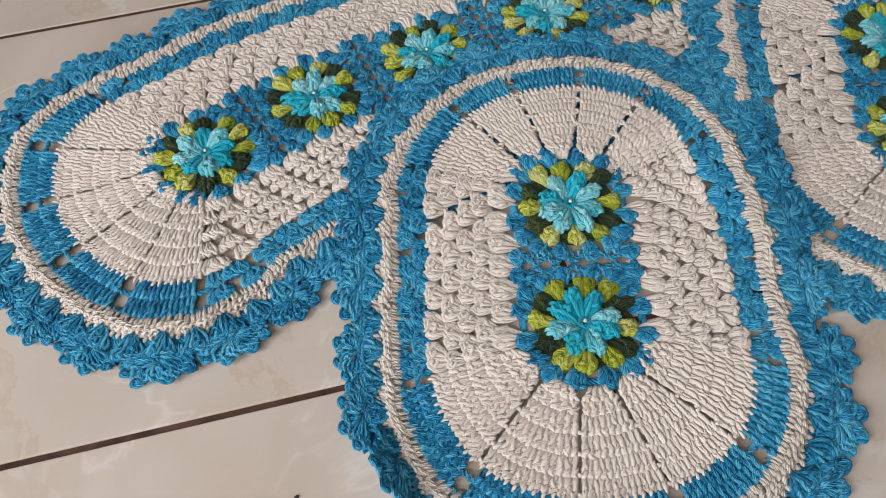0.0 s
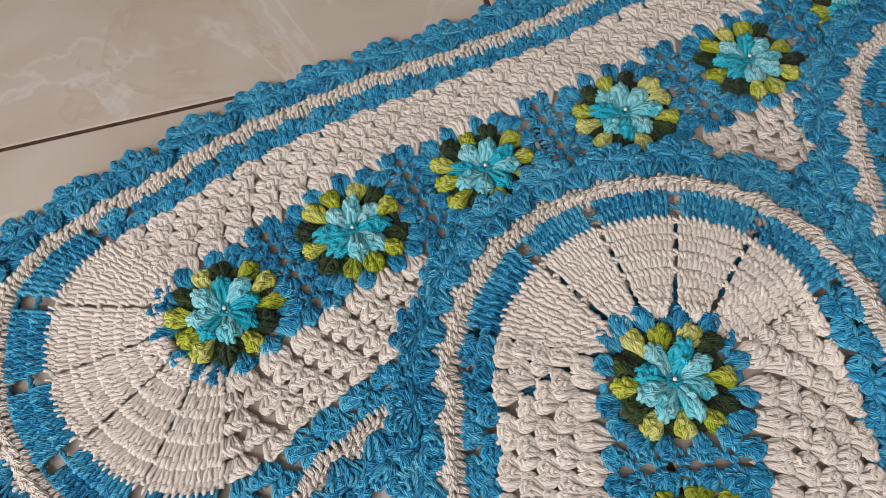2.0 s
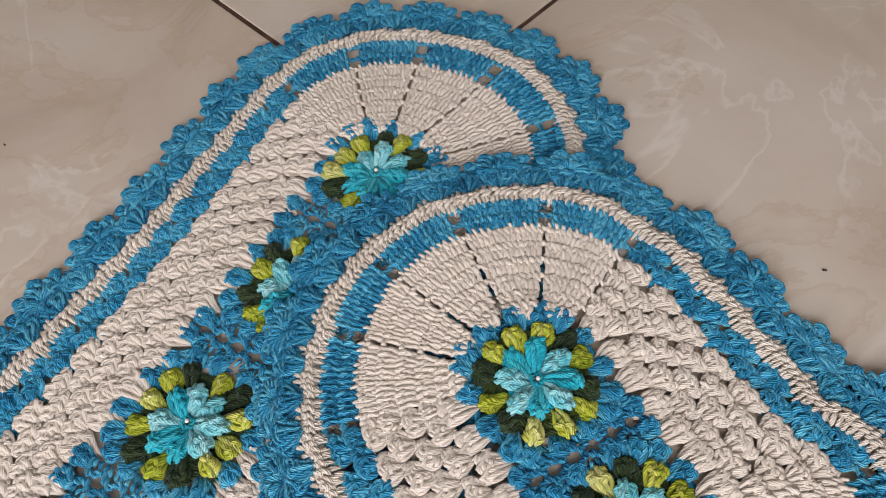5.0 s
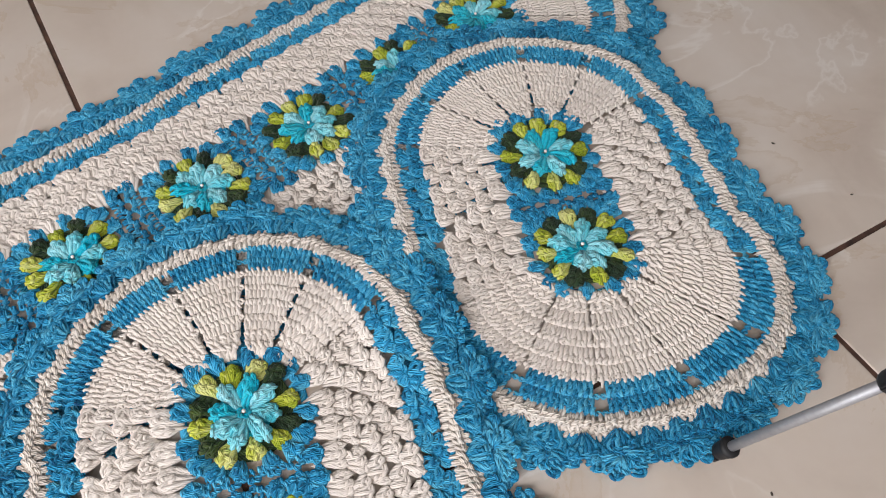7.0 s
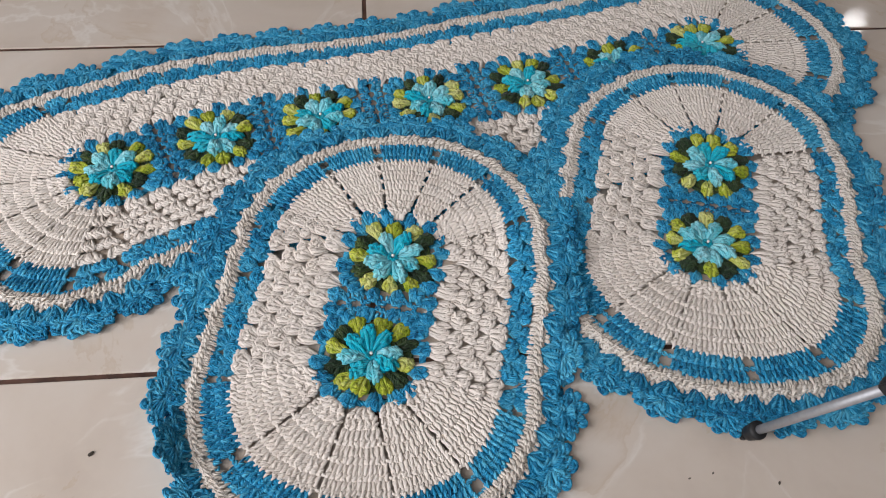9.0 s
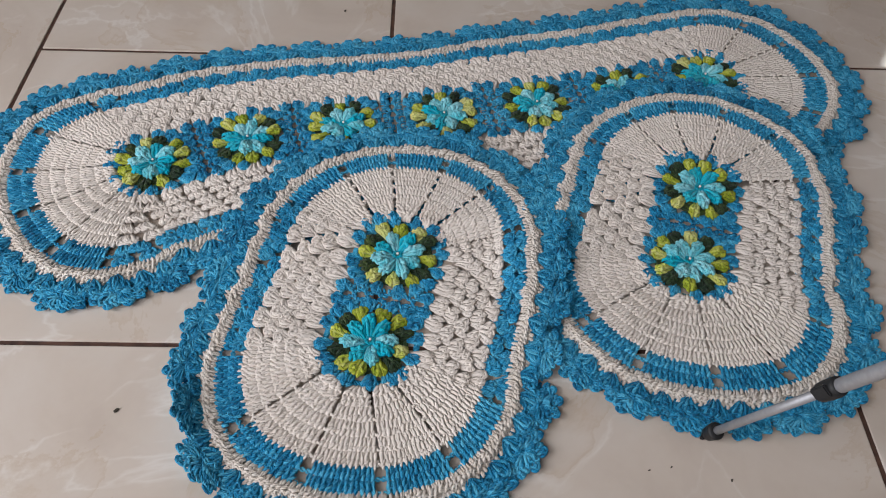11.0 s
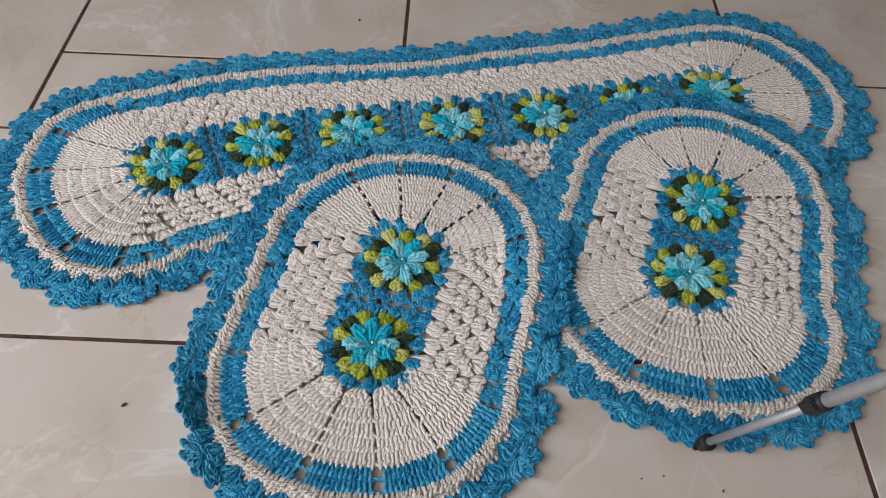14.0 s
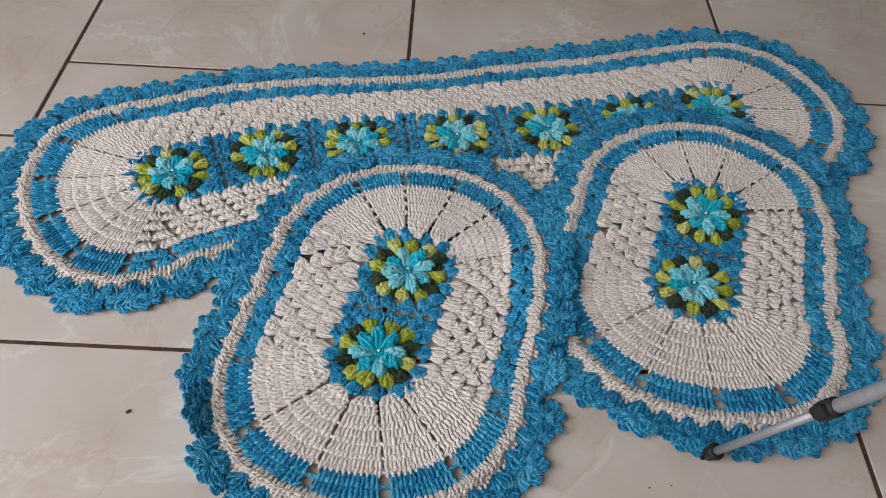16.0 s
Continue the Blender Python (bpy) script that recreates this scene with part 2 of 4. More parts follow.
def chain(points, st, radius=0.0011, width=0.0019, step=0.0044, lift=0.0):
    """A crocheted chain along a polyline: two strands that weave round one another."""
    p = np.asarray(points, float)
    d = np.concatenate([[0], np.cumsum(np.linalg.norm(np.diff(p, axis=0), axis=1))])
    n = max(5, int(d[-1] / step * 4) + 1)
    x = np.linspace(0, d[-1], n)
    c = np.stack([np.interp(x, d, p[:, k]) for k in range(3)], 1)
    t = np.gradient(c, axis=0)
    t /= np.linalg.norm(t, axis=1, keepdims=True) + 1e-12
    side = np.cross(t, (0, 0, 1.0))
    ph = x / step * 2 * math.pi
    for o in (0.0, math.pi):
        w = c + side * (width * (0.5 * np.sin(ph + o) + (0.35 if o else -0.35)))[:, None]
        w[:, 2] += lift + 0.0008 * np.cos(ph + o)
        st.add(w, radius)


# ---------------------------------------------------------------- crochet pieces (local: y outwards, z up)
def tuft(st, y0, y1, w0, w1, zs, n=6, heads=3, r=0.0016, cx=0.0, slant=0.0, round_=0.16, curl=1.0, wind=0.0008, mess=3, loop=1.02):
    """A cluster of treble stitches: loose strands that leave one hole at y0, swell, and end at y1 in curly heads. zs: height of root, back and tip."""
    length, (za, zb, zc) = y1 - y0, zs
    x = np.linspace(-1, 1, n)

    def row(wide, along_, z, rnd, sag=0.25):
        y = y0 + length * along_ - round_ * length * rnd * x ** 2
        return np.stack([cx + x * wide / 2 + slant * (y - y0) + jit(0.00045, n), y + jit(0.0005, n), z * (1 - sag * x ** 2) + jit(0.00040, n)], 1)

    mid, top = w0 * 0.45 + w1 * 0.55, w1 * 0.93
    rows = np.stack([row(w0, 0.0, za, 0.0, 0.0), row(mid * 0.82, 0.26, za * 0.35 + zb * 0.65, 0.2), row(top, 0.60, zb, 0.6), row(w1 * 0.98, 0.86, zb * 0.93, 0.9), row(w1 * 0.9, 0.98, zc, 1.0)], 1)
    # stitches lie in pairs that lean on one another
    rows[:, 2:4, 0] += (np.where(np.arange(n) % 2, -1, 1) * w1 / n * 0.30)[:, None]
    paths = bez(rows, 9)
    # two and two wind round one another
    u = np.linspace(0, 1, 9)
    turn = 2 * math.pi * (0.9 + 0.25 * RNG.random()) * u[None] + np.repeat(RNG.random((n + 1) // 2) * 1.5, 2)[:n, None] + math.pi * (np.arange(n) % 2)[:, None]
    wind = wind * np.sin(math.pi * u) ** 0.6
    paths[..., 0] += wind * np.sin(turn)
    paths[..., 2] += 0.7 * wind * np.cos(turn)
    st.add(paths, r * (1 + jit(0.10, n, 1)) * np.array([0.66, 0.78, 0.92, 1.02, 1.08, 1.08, 1.05, 1.0, 0.9]), 0.9)
    # stray loops on the back
    for _ in range(mess):
        c = np.array([cx + (RNG.random() - 0.5) * w1 * 0.75, y0 + length * (0.35 + 0.5 * RNG.random())])
        c[0] += slant * (c[1] - y0)
        w = math.pi / 2 + (0.9 if RNG.random() < 0.6 else -0.9) + float(jit(0.3))
        d = np.array([math.cos(w), math.sin(w)]) * (0.0024 + 0.0014 * RNG.random())
        e = np.array([-d[1], d[0]]) * float(jit(0.3))
        st.add(bez([[(*(c - d), zb * 0.82), (*(c + e), zb * (1.12 + 0.10 * RNG.random())), (*(c + d), zb * 0.82)]], 5), r * 0.92)
    # soft inside
    st.add(bez([[(cx, y0 + 0.10 * length, za * 0.8), (cx + slant * length * 0.5, y0 + 0.5 * length, zb * 0.52), (cx + slant * length * 0.9, y0 + 0.93 * length, zc * 0.6)]], 5), np.array([w0 * 0.5, w1 * 0.36, w1 * 0.42, w1 * 0.42, w1 * 0.34]), min(1.0, zb * 0.92 / w1))
    # curly heads
    for h in np.linspace(-1, 1, heads) if heads > 1 else (0.0,):
        y = y0 + length * (0.86 - round_ * 0.8 * h * h)
        c = cx + h * w1 * 0.33 + slant * (y - y0) + float(jit(0.0005))
        q = w1 / heads * loop
        a = -0.45 * h + 2.0 * slant + float(jit(0.30))
        d, e = np.array([math.cos(a), math.sin(a)]), np.array([-math.sin(a), math.cos(a)])
        zt = zb * (1.06 - 0.2 * h * h) * curl
        for o, up in ((-0.24, 1.02), (0.22, 1.0)):
            p = [np.array([c, y]) + d * q * u + e * q * (o + v) for u, v in ((-0.62, -0.22), (-0.1, 0.10), (0.42, 0.04), (0.66, -0.26))]
            st.add(bez([[(*p[0], zt * 0.74), (*p[1], zt * up + float(jit(0.0004))), (*p[2], zt * up), (*p[3], zt * 0.70)]], 6), r * 0.98)


def fan_piece(name, mat, width, base, height, hump=0.0078, slant=0.0, n=6, r=0.00145, root=-0.0046, wind=0.0009, mess=3, loop=1.0, round_=0.14, braid=0.0):
    """A granny cluster of three trebles, longer than its row is deep. braid: how far the heads are plaited along the top."""
    st = Strands()
    tuft(st, root, height + 0.0026, base, width, (0.0026, hump, hump * 0.5), n, 3, r, slant=slant, round_=round_, curl=0.94, wind=wind, mess=mess, loop=loop)
    if braid:
        u = np.linspace(-0.5, 0.5, 9)
        y = root + (height + 0.0026 - root) * (0.77 - 1.6 * round_ * u ** 2)
        chain(np.stack([u * width * 1.04 + slant * (y - root) * 1.3, y + jit(0.0004, 9), hump * (0.98 - 0.9 * u ** 2)], 1), st, r * 1.06, 0.0046 * braid, 0.0066)
    return st.mesh(name, mat)


def petal_piece(name, mat, inner, outer, width, root=0.0035, z=0.0092, r=0.0016, n=4, round_=0.14, heads=2):
    """A puff petal or leaf: bulging stitches drawn together at the root, knotted at the tip."""
    st = Strands()
    tuft(st, inner, outer, root, width, (0.0046, z, z * 0.55), n, heads, r, round_=round_, curl=0.98, wind=0.0013)
    # a second pair of loops further down
    mid = inner + 0.62 * (outer - inner)
    for o in (-1, 1):
        a = RNG.random() * 0.9 * o
        d = np.array([math.sin(a) * 0.5, math.cos(a)])
        c = np.array([o * width * 0.17, mid]) + jit(0.0007, 2)
        p = [c - d * width * 0.34, c + d[::-1] * o * width * 0.10, c + d * width * 0.34]
        st.add(bez([[(*p[0], z * 0.72), (*p[1], z * 1.08), (*p[2], z * 0.80)]], 6), r * 0.95)
    return st.mesh(name, mat)


def scallop_piece(mat, pitch, tall, radius=1e9):
    """One scallop of the edging: a dome of stitches over a shell with a braided rim, a second dome beside it, and four teeth."""

    def flare(v):
        """Opens the piece outwards, as it lies round a bend."""
        v[:, 0] *= 1 + np.maximum(v[:, 1], 0) / radius
        return v

    mid = tall * 0.43
    fans = []
    for cx in (0.0, pitch / 2):
        st = Strands()
        tuft(st, -0.0040, mid + 0.0008, 0.0050, 0.0228, (0.0078, 0.0078, 0.0048), 9, 4, 0.00122, cx + float(jit(0.0006)), round_=0.06, curl=0.96, wind=0.0012, mess=6)
        fans.append(st.mesh("edging_fan", mat, flare))
    st = Strands()
    u = np.linspace(-0.5, 0.5, 12) * pitch
    for dy, z in ((0.0004, 0.0056), (0.0030, 0.0048)):
        chain(np.stack([u, mid + dy + 0.0010 * np.cos(u / pitch * 12.57) + jit(0.0003, 12), np.full(12, z)], 1), st, 0.0014, 0.0023, 0.0052)
    # the ground that the domes and the shell are worked on
    for y, z, wide in ((0.0010, 0.0020, 1.0), (0.0062, 0.0020, 1.0), (0.0112, 0.0020, 1.0), (mid + 0.0030, 0.0020, 1.0), (mid + 0.0072, 0.0018, 0.90)):
        st.add(np.stack([u * wide, y + jit(0.0005, 12), z + jit(0.0002, 12)], 1), 0.0033, 0.45)
    # the shell
    cy = mid + 0.0012
    rx, ry = pitch * 0.345, (tall - cy) * 0.66

    def at(a, k):
        return np.array([rx * k * math.sin(a), cy + ry * k * math.cos(a)])

    for a in np.radians(np.linspace(-88, 88, 12)):
        b = a + float(jit(0.05))
        st.add(bez([[(*at(a, 0.08), 0.0050), (*at(b, 0.45), 0.0078 + float(jit(0.0005))), (*at(b, 0.80), 0.0070), (*at(a, 1.02), 0.0044)]], 6), 0.00125 * (1 + float(jit(0.1))))
    for k in (0.45, 0.8):
        st.add(np.array([(*at(a, k), 0.0028) for a in np.radians(np.linspace(-85, 85, 9))]), 0.0030, 0.6)
    # stray loops
    for _ in range(7):
        c, w = at((RNG.random() - 0.5) * 2.6, 0.3 + 0.65 * RNG.random()), RNG.random() * math.pi
        d = np.array([math.cos(w), math.sin(w)]) * (0.0026 + 0.0012 * RNG.random())
        e = np.array([-d[1], d[0]]) * 0.4
        st.add(bez([[(*(c - d), 0.0058), (*(c + e), 0.0086 + float(jit(0.0005))), (*(c + d), 0.0058)]], 5), 0.0012)
    # the braided rim
    rim = np.array([(*(at(a, 1.06) + jit(0.0004, 2)), 0.0060 + 0.0006 * math.sin(9 * a)) for a in np.radians(np.linspace(-98, 98, 18))])
    chain(rim, st, 0.0015, 0.0036, 0.0058)
    shell = st.mesh("scallop", mat, flare)
    teeth = []
    for a in np.radians((-62, -21, 20, 60)):
        st = Strands()
        a += float(jit(0.06))
        base = at(a, 1.14)
        d = np.array([rx * math.sin(a) * 0.9, ry * math.cos(a) + 0.004])
        d = d / np.linalg.norm(d) + jit(0.10, 2)
        e = np.array([d[1], -d[0]])
        h, w = 0.0050 + float(jit(0.0007)), 0.0030
        for o in (-1, 1):
            st.add(bez([[(*(base + e * o * w), 0.0046), (*(base + d * h * 0.55 + e * o * w * 0.95), 0.0066), (*(base + d * h * 0.98 + e * o * w * 0.2), 0.0064 + float(jit(0.0006))), (*(base + d * h * 0.6 - e * o * w * 0.5), 0.0056)]], 7), 0.0015)
            st.add(bez([[(*(base + e * o * w * 0.4), 0.0056), (*(base + d * h * 0.4 + e * o * w * 0.2), 0.0076), (*(base + d * h * 0.8 - e * o * w * 0.4), 0.0060)]], 5), 0.0012)
        st.add(bez([[(*(base - d * 0.001), 0.0036), (*(base + d * h * 0.5), 0.0044), (*(base + d * h * 0.8), 0.0038)]], 4), 0.0026, 0.7)
        teeth.append(st.mesh("tooth", mat, flare))
    return shell, fans, teeth


# ---------------------------------------------------------------- rug layout
def smooth(x):
    x = np.clip(x, 0, 1)
    return x * x * (3 - 2 * x)


class Layout:
    """Stadium-like coordinates round a bent centre line."""

    def __init__(self, spine, knots, turn=0.0, flanks=None):
        self.p = np.asarray(spine, float)
        dense = bez([np.c_[self.p, np.zeros(len(self.p))]], 200)[0][:, :2] if len(self.p) > 2 else np.linspace(self.p[0], self.p[1], 60)
        self.line = dense
        self.d = np.concatenate([[0], np.cumsum(np.linalg.norm(np.diff(dense, axis=0), axis=1))])
        self.L = self.d[-1]
        self.knots, self.turn, self.flanks = knots, radians(turn), flanks

    def at(self, s):
        s = np.asarray(s, float)
        pos = np.stack([np.interp(s, self.d, self.line[:, k]) for k in (0, 1)], -1)
        e = 0.02
        a, b = np.clip(s - e, 0, self.L), np.clip(s + e, 0, self.L)
        t = np.stack([np.interp(b, self.d, self.line[:, k]) - np.interp(a, self.d, self.line[:, k]) for k in (0, 1)], -1)
        t /= np.linalg.norm(t, axis=-1, keepdims=True)
        if self.turn:
            c, w = math.cos(self.turn), math.sin(self.turn)
            t = np.stack([t[..., 0] * c - t[..., 1] * w, t[..., 0] * w + t[..., 1] * c], -1)
        return pos, t

    def side(self, s, d, sign):
        pos, t = self.at(s)
        n = np.stack([-t[..., 1], t[..., 0]], -1) * sign
        wide = np.interp(np.asarray(s, float) / self.L, *zip(*self.flanks[sign])) if self.flanks else 1.0
        return pos + n * (np.asarray(d, float) * (1 + (wide - 1) * smooth((np.asarray(d, float) - 0.02) / 0.03)))[..., None]

    def k(self, phi, d, end):
        a, v = zip(*self.knots[end])
        ang = np.degrees(phi) if min(a) < 0 else np.abs(np.degrees(phi))
        return 1 + (np.interp(ang, a, v) - 1) * smooth((np.asarray(d, float) - 0.035) / 0.06)

    def end(self, which, phi, d):
        """phi from the outward axis, positive towards the first side."""
        pos, t = self.at(self.L if which else 0.0)
        out = t if which else -t
        n = np.array([-t[1], t[0]])
        phi, d = np.broadcast_arrays(np.asarray(phi, float), np.asarray(d, float))
        r = (d * self.k(phi, d, which))[..., None]
        return pos + r * (np.cos(phi)[..., None] * out + np.sin(phi)[..., None] * n)

    def contour(self, d):
        q = math.pi / 2
        m = 48
        parts = [self.side(np.linspace(0, self.L, m), np.full(m, d), 1), self.end(1, np.linspace(q, -q, m), d)[1:],
                 self.side(np.linspace(self.L, 0, m), np.full(m, d), -1)[1:], self.end(0, np.linspace(-q, q, m), d)[1:]]
        return np.concatenate(parts)

    def flank(self, d, sign, phi0, phi1):
        """The contour at d between the wedges of both ends, on one side; from the first end to the last."""
        q, m = math.pi / 2, 14
        return np.concatenate([self.end(0, sign * np.linspace(phi0, q, m), d)[:-1], self.side(np.linspace(0, self.L, 40), np.full(40, d), sign), self.end(1, sign * np.linspace(q, phi1, m), d)[1:]])

    def beat(self, d, pitch, anchor):
        """The contour at d and a running count of scallops along it: wider ones on the flanks; a whole count at the anchor."""
        poly = self.contour(d)
        seg = np.linalg.norm(np.diff(poly, axis=0), axis=1)
        k = np.arange(len(seg)) % 94
        weight = seg / np.where(k < 47, pitch * 1.20, pitch)
        count = np.concatenate([[0], np.cumsum(weight)])
        n = round(count[-1])
        count *= n / count[-1]
        at = np.argmin(((poly - np.asarray(anchor)) ** 2).sum(1))
        return poly, count - count[at] + n, n

    def reach(self, xy):
        """Distance from the centre line over the local swelling of the outline: about the nominal d of a point."""
        xy = np.asarray(xy, float)
        seg = self.line[::4]
        flat = xy.reshape(-1, 2)
        out = np.empty(len(flat))
        for i in range(0, len(flat), 20000):
            out[i:i + 20000] = np.sqrt(((flat[i:i + 20000, None] - seg[None]) ** 2).sum(2)).min(1)
        return out.reshape(xy.shape[:-1])


def along(poly, fractions):
    """Points, tangents and left normals at fractions of a polyline's length."""
    d = np.concatenate([[0], np.cumsum(np.linalg.norm(np.diff(poly, axis=0), axis=1))])
    x = np.asarray(fractions, float) * d[-1]
    e = d[-1] * 0.004 + 0.001
    pos = np.stack([np.interp(x, d, poly[:, k]) for k in (0, 1)], -1)
    t = np.stack([np.interp(np.minimum(x + e, d[-1]), d, poly[:, k]) - np.interp(np.maximum(x - e, 0), d, poly[:, k]) for k in (0, 1)], -1)
    t /= np.linalg.norm(t, axis=-1, keepdims=True)
    return pos, t, np.stack([-t[:, 1], t[:, 0]], -1), d[-1]


RUNNER = Layout([(0.183, -0.196), (0.278, -0.156), (0.382, -0.130), (0.493, -0.110), (0.602, -0.087), (0.709, -0.062), (0.814, -0.029)],
                {0: [(-90, 1.0), (-75, 1.12), (-60, 1.21), (-45, 1.238), (-25, 1.205), (0, 1.19), (25, 1.208), (45, 1.23), (60, 1.16), (75, 1.07), (90, 1.0)],
                 1: [(-90, 1.0), (-60, 1.14), (-45, 1.18), (-20, 1.2), (0, 1.17), (30, 1.17), (48, 1.12), (69, 1.02), (90, 0.97)]}, 0.0,
                {1: [(0, 1.0), (0.1, 1.01), (0.2, 0.96), (0.33, 0.90), (0.45, 0.88), (0.57, 0.93), (0.7, 0.96), (1, 0.97)], -1: [(0, 1), (1, 1)]})
MAT_A = Layout([(0.424, -0.422), (0.448, -0.320)],
               {0: [(-90, 1.02), (-78, 1.03), (-62, 1.08), (-45, 1.12), (-30, 1.11), (-10, 1.08), (12, 1.10), (30, 1.12), (45, 1.10), (60, 1.06), (75, 1.01), (90, 0.98)],
                1: [(-90, 0.985), (-75, 0.99), (-60, 1.025), (-45, 1.062), (-25, 1.066), (-8, 1.06), (12, 1.043), (30, 1.033), (50, 1.022), (72, 1.014), (90, 1.025)]}, 2.0)
MAT_B = Layout([(0.737, -0.319), (0.765, -0.223)],
               {0: [(-90, 1.04), (-75, 1.11), (-58, 1.17), (-45, 1.19), (-33, 1.16), (-18, 1.12), (0, 1.12), (15, 1.13), (28, 1.13), (45, 1.12), (63, 1.10), (90, 1.0)],
                1: [(-90, 0.985), (-60, 1.03), (-40, 1.036), (-18, 1.038), (0, 1.052), (22, 1.036), (45, 1.016), (65, 1.01), (90, 0.998)]})



def ripple(xy, seed):
    """Slow unevenness of a hand-made rug lying loose: a shift in the plane and in height."""
    x, y = xy[..., 0], xy[..., 1]
    dx = 0.0004 * np.sin(31 * x + 17 * y + seed) + 0.0004 * np.sin(67 * y - 23 * x + 2 * seed)
    dy = 0.0004 * np.sin(29 * y - 13 * x + 3 * seed) + 0.0004 * np.sin(59 * x + 11 * y + seed)
    dz = 0.0004 * (1 + np.sin(47 * x + 5 * seed)) + 0.0004 * (1 + np.sin(53 * y + 21 * x + seed))
    return dx, dy, dz


def lift_over(xy, layers):
    z = np.zeros(xy.shape[:-1])
    for lay, edge in layers:
        z = np.maximum(z, 0.0088 * smooth((edge + 0.012 - lay.reach(xy)) / 0.024))
    return z


THIN = 0.80


class Rug:
    def __init__(self, lay, label, radii, seed, under=(), count=7, curl=None, pitch=0.0445, anchor=(0, 0), cuts=None, slot=(0.0007, 0.0010), side=(0.15, 0.15)):
        self.slot, self.side = slot, side
        self.lay, self.seed, self.under, self.count, self.curl = lay, seed, under, count, curl
        self.pitch, self.anchor, self.cuts = pitch, anchor, cuts
        self.body0, self.body1, self.band1, self.ring1, self.tip = radii
        self.origin = Matrix.Translation((*lay.at(lay.L / 2)[0], 0))
        self.root = new("crochet_rug")
        self.root.matrix_world = self.origin
        tagged(self.root, label, "rug", "crochet rug set")
        self.inverse = self.origin.inverted()

    def warp(self, v):
        """Lays flat work (world x, y; z over the ground) on what is under it."""
        v = np.array(v, float)
        xy = v[..., :2].copy()
        dx, dy, dz = ripple(xy, self.seed)
        v[..., 0] += dx
        v[..., 1] += dy
        v[..., 2] = v[..., 2] * THIN + dz
        if self.under:
            v[..., 2] += lift_over(xy, self.under)
        if self.curl:
            self.curl(v, xy)
        return v

    def part(self, name, mesh, m=None, parent=None, label=""):
        """m: the piece's place in the world."""
        ob = new(name, mesh)
        ob.parent = parent or self.root
        ob.matrix_basis = self.inverse @ (m if m is not None else Matrix.Identity(4)) if parent is None else (m if m is not None else Matrix.Identity(4))
        if label:
            tagged(ob, label)
        return ob

    def seat(self, pos, out, sx=1.0, sy=1.0, sz=1.0, spin=0.0, up=0.0):
        """A piece's axes: local y along out, resting on what is under it."""
        p = self.warp(np.array([*pos, up]))
        q = self.warp(np.array([pos[0] + out[0] * 0.012, pos[1] + out[1] * 0.012, up]))
        r = self.warp(np.array([pos[0] + out[1] * 0.012, pos[1] - out[0] * 0.012, up]))
        y = Vector(q - p).normalized()
        x = Vector(r - p)
        x = (x - y * x.dot(y)).normalized()
        z = x.cross(y)
        rot = Matrix((x, y, z)).transposed().to_4x4()
        return Matrix.Translation(p) @ rot @ pose(0, 0, 0, 0, 0, spin) @ Matrix.Diagonal((sx, sy, sz * THIN, 1))


WHITE_FANS = {k: [fan_piece("white_tuft", M_WHITE, 0.0181, 0.0060, 0.0101, 0.0069, k, 6, 0.00148, -0.0037, 0.0007, 1, 0.80, 0.06, 1.0) for _ in range(10)] for k in (0.14, 0.03)}
BLUE_FANS = [fan_piece("blue_tuft", M_BLUE, 0.0168, 0.0078, 0.0104, 0.0064, 0.06, 6, 0.00136, -0.0040, 0.0014, 3, 0.9, 0.10, 0.9) for _ in range(8)]
ROUND_FANS = [fan_piece("motif_tuft", M_BLUE, 0.0118, 0.0050, 0.0122, 0.0074, n=6, r=0.00140, root=-0.0040, wind=0.0009, mess=3) for _ in range(8)]
PETALS = [petal_piece("petal", M_AQUA if i < 5 else M_AQUA_PALE, 0.0026, 0.0280, 0.0097, 0.0040, 0.0102, 0.0018, 4, 0.20) for i in range(12)]
LEAVES = [petal_piece("leaf", M_OLIVE, 0.0190, 0.0400, 0.0102, 0.0044, 0.0090, 0.0018) for _ in range(7)]
LEAVES_DARK = [petal_piece("leaf", M_DARK, 0.0190, 0.0400, 0.0104, 0.0044, 0.0084, 0.0018) for _ in range(5)]
SCALLOPS = {bend: [scallop_piece(M_BLUE, 0.046, 0.0375, bend) for _ in range(5)] for bend in (1e9, 0.40, 0.25, 0.17, 0.11)}


def flower_core():
    st = Strands()
    a = np.linspace(0, 2 * math.pi, 20)
    chain(np.stack([0.0034 * np.cos(a), 0.0034 * np.sin(a), 0.0070 + 0 * a], 1), st, 0.001, 0.0016, 0.004)
    for r in (0.0060, 0.0110, 0.0165):
        st.add(np.stack([r * np.cos(a), r * np.sin(a), 0.0032 + 0 * a], 1), 0.0031, 0.5)
    return st.mesh("flower", M_AQUA)


def leaf_round():
    """An added dark round under the leaves, for the shade seen in their gaps."""
    st = Strands()
    a = np.linspace(0, 2 * math.pi, 28)
    for r, thick in ((0.0215, 0.0030), (0.0270, 0.0030), (0.0320, 0.0026)):
        st.add(np.stack([r * np.cos(a), r * np.sin(a), 0.0026 + 0 * a], 1), thick, 0.5)
    return st.mesh("leaf_round", M_DARK)


def bead_mesh():
    bm = bmesh.new()
    bmesh.ops.create_uvsphere(bm, u_segments=14, v_segments=9, radius=0.0014)
    bmesh.ops.translate(bm, vec=(0, 0, 0.0096), verts=bm.verts)
    for f in bm.faces:
        f.smooth = True
    me = bpy.data.meshes.new("pearl")
    bm.to_mesh(me)
    bm.free()
    me.materials.append(M_BEAD)
    return me


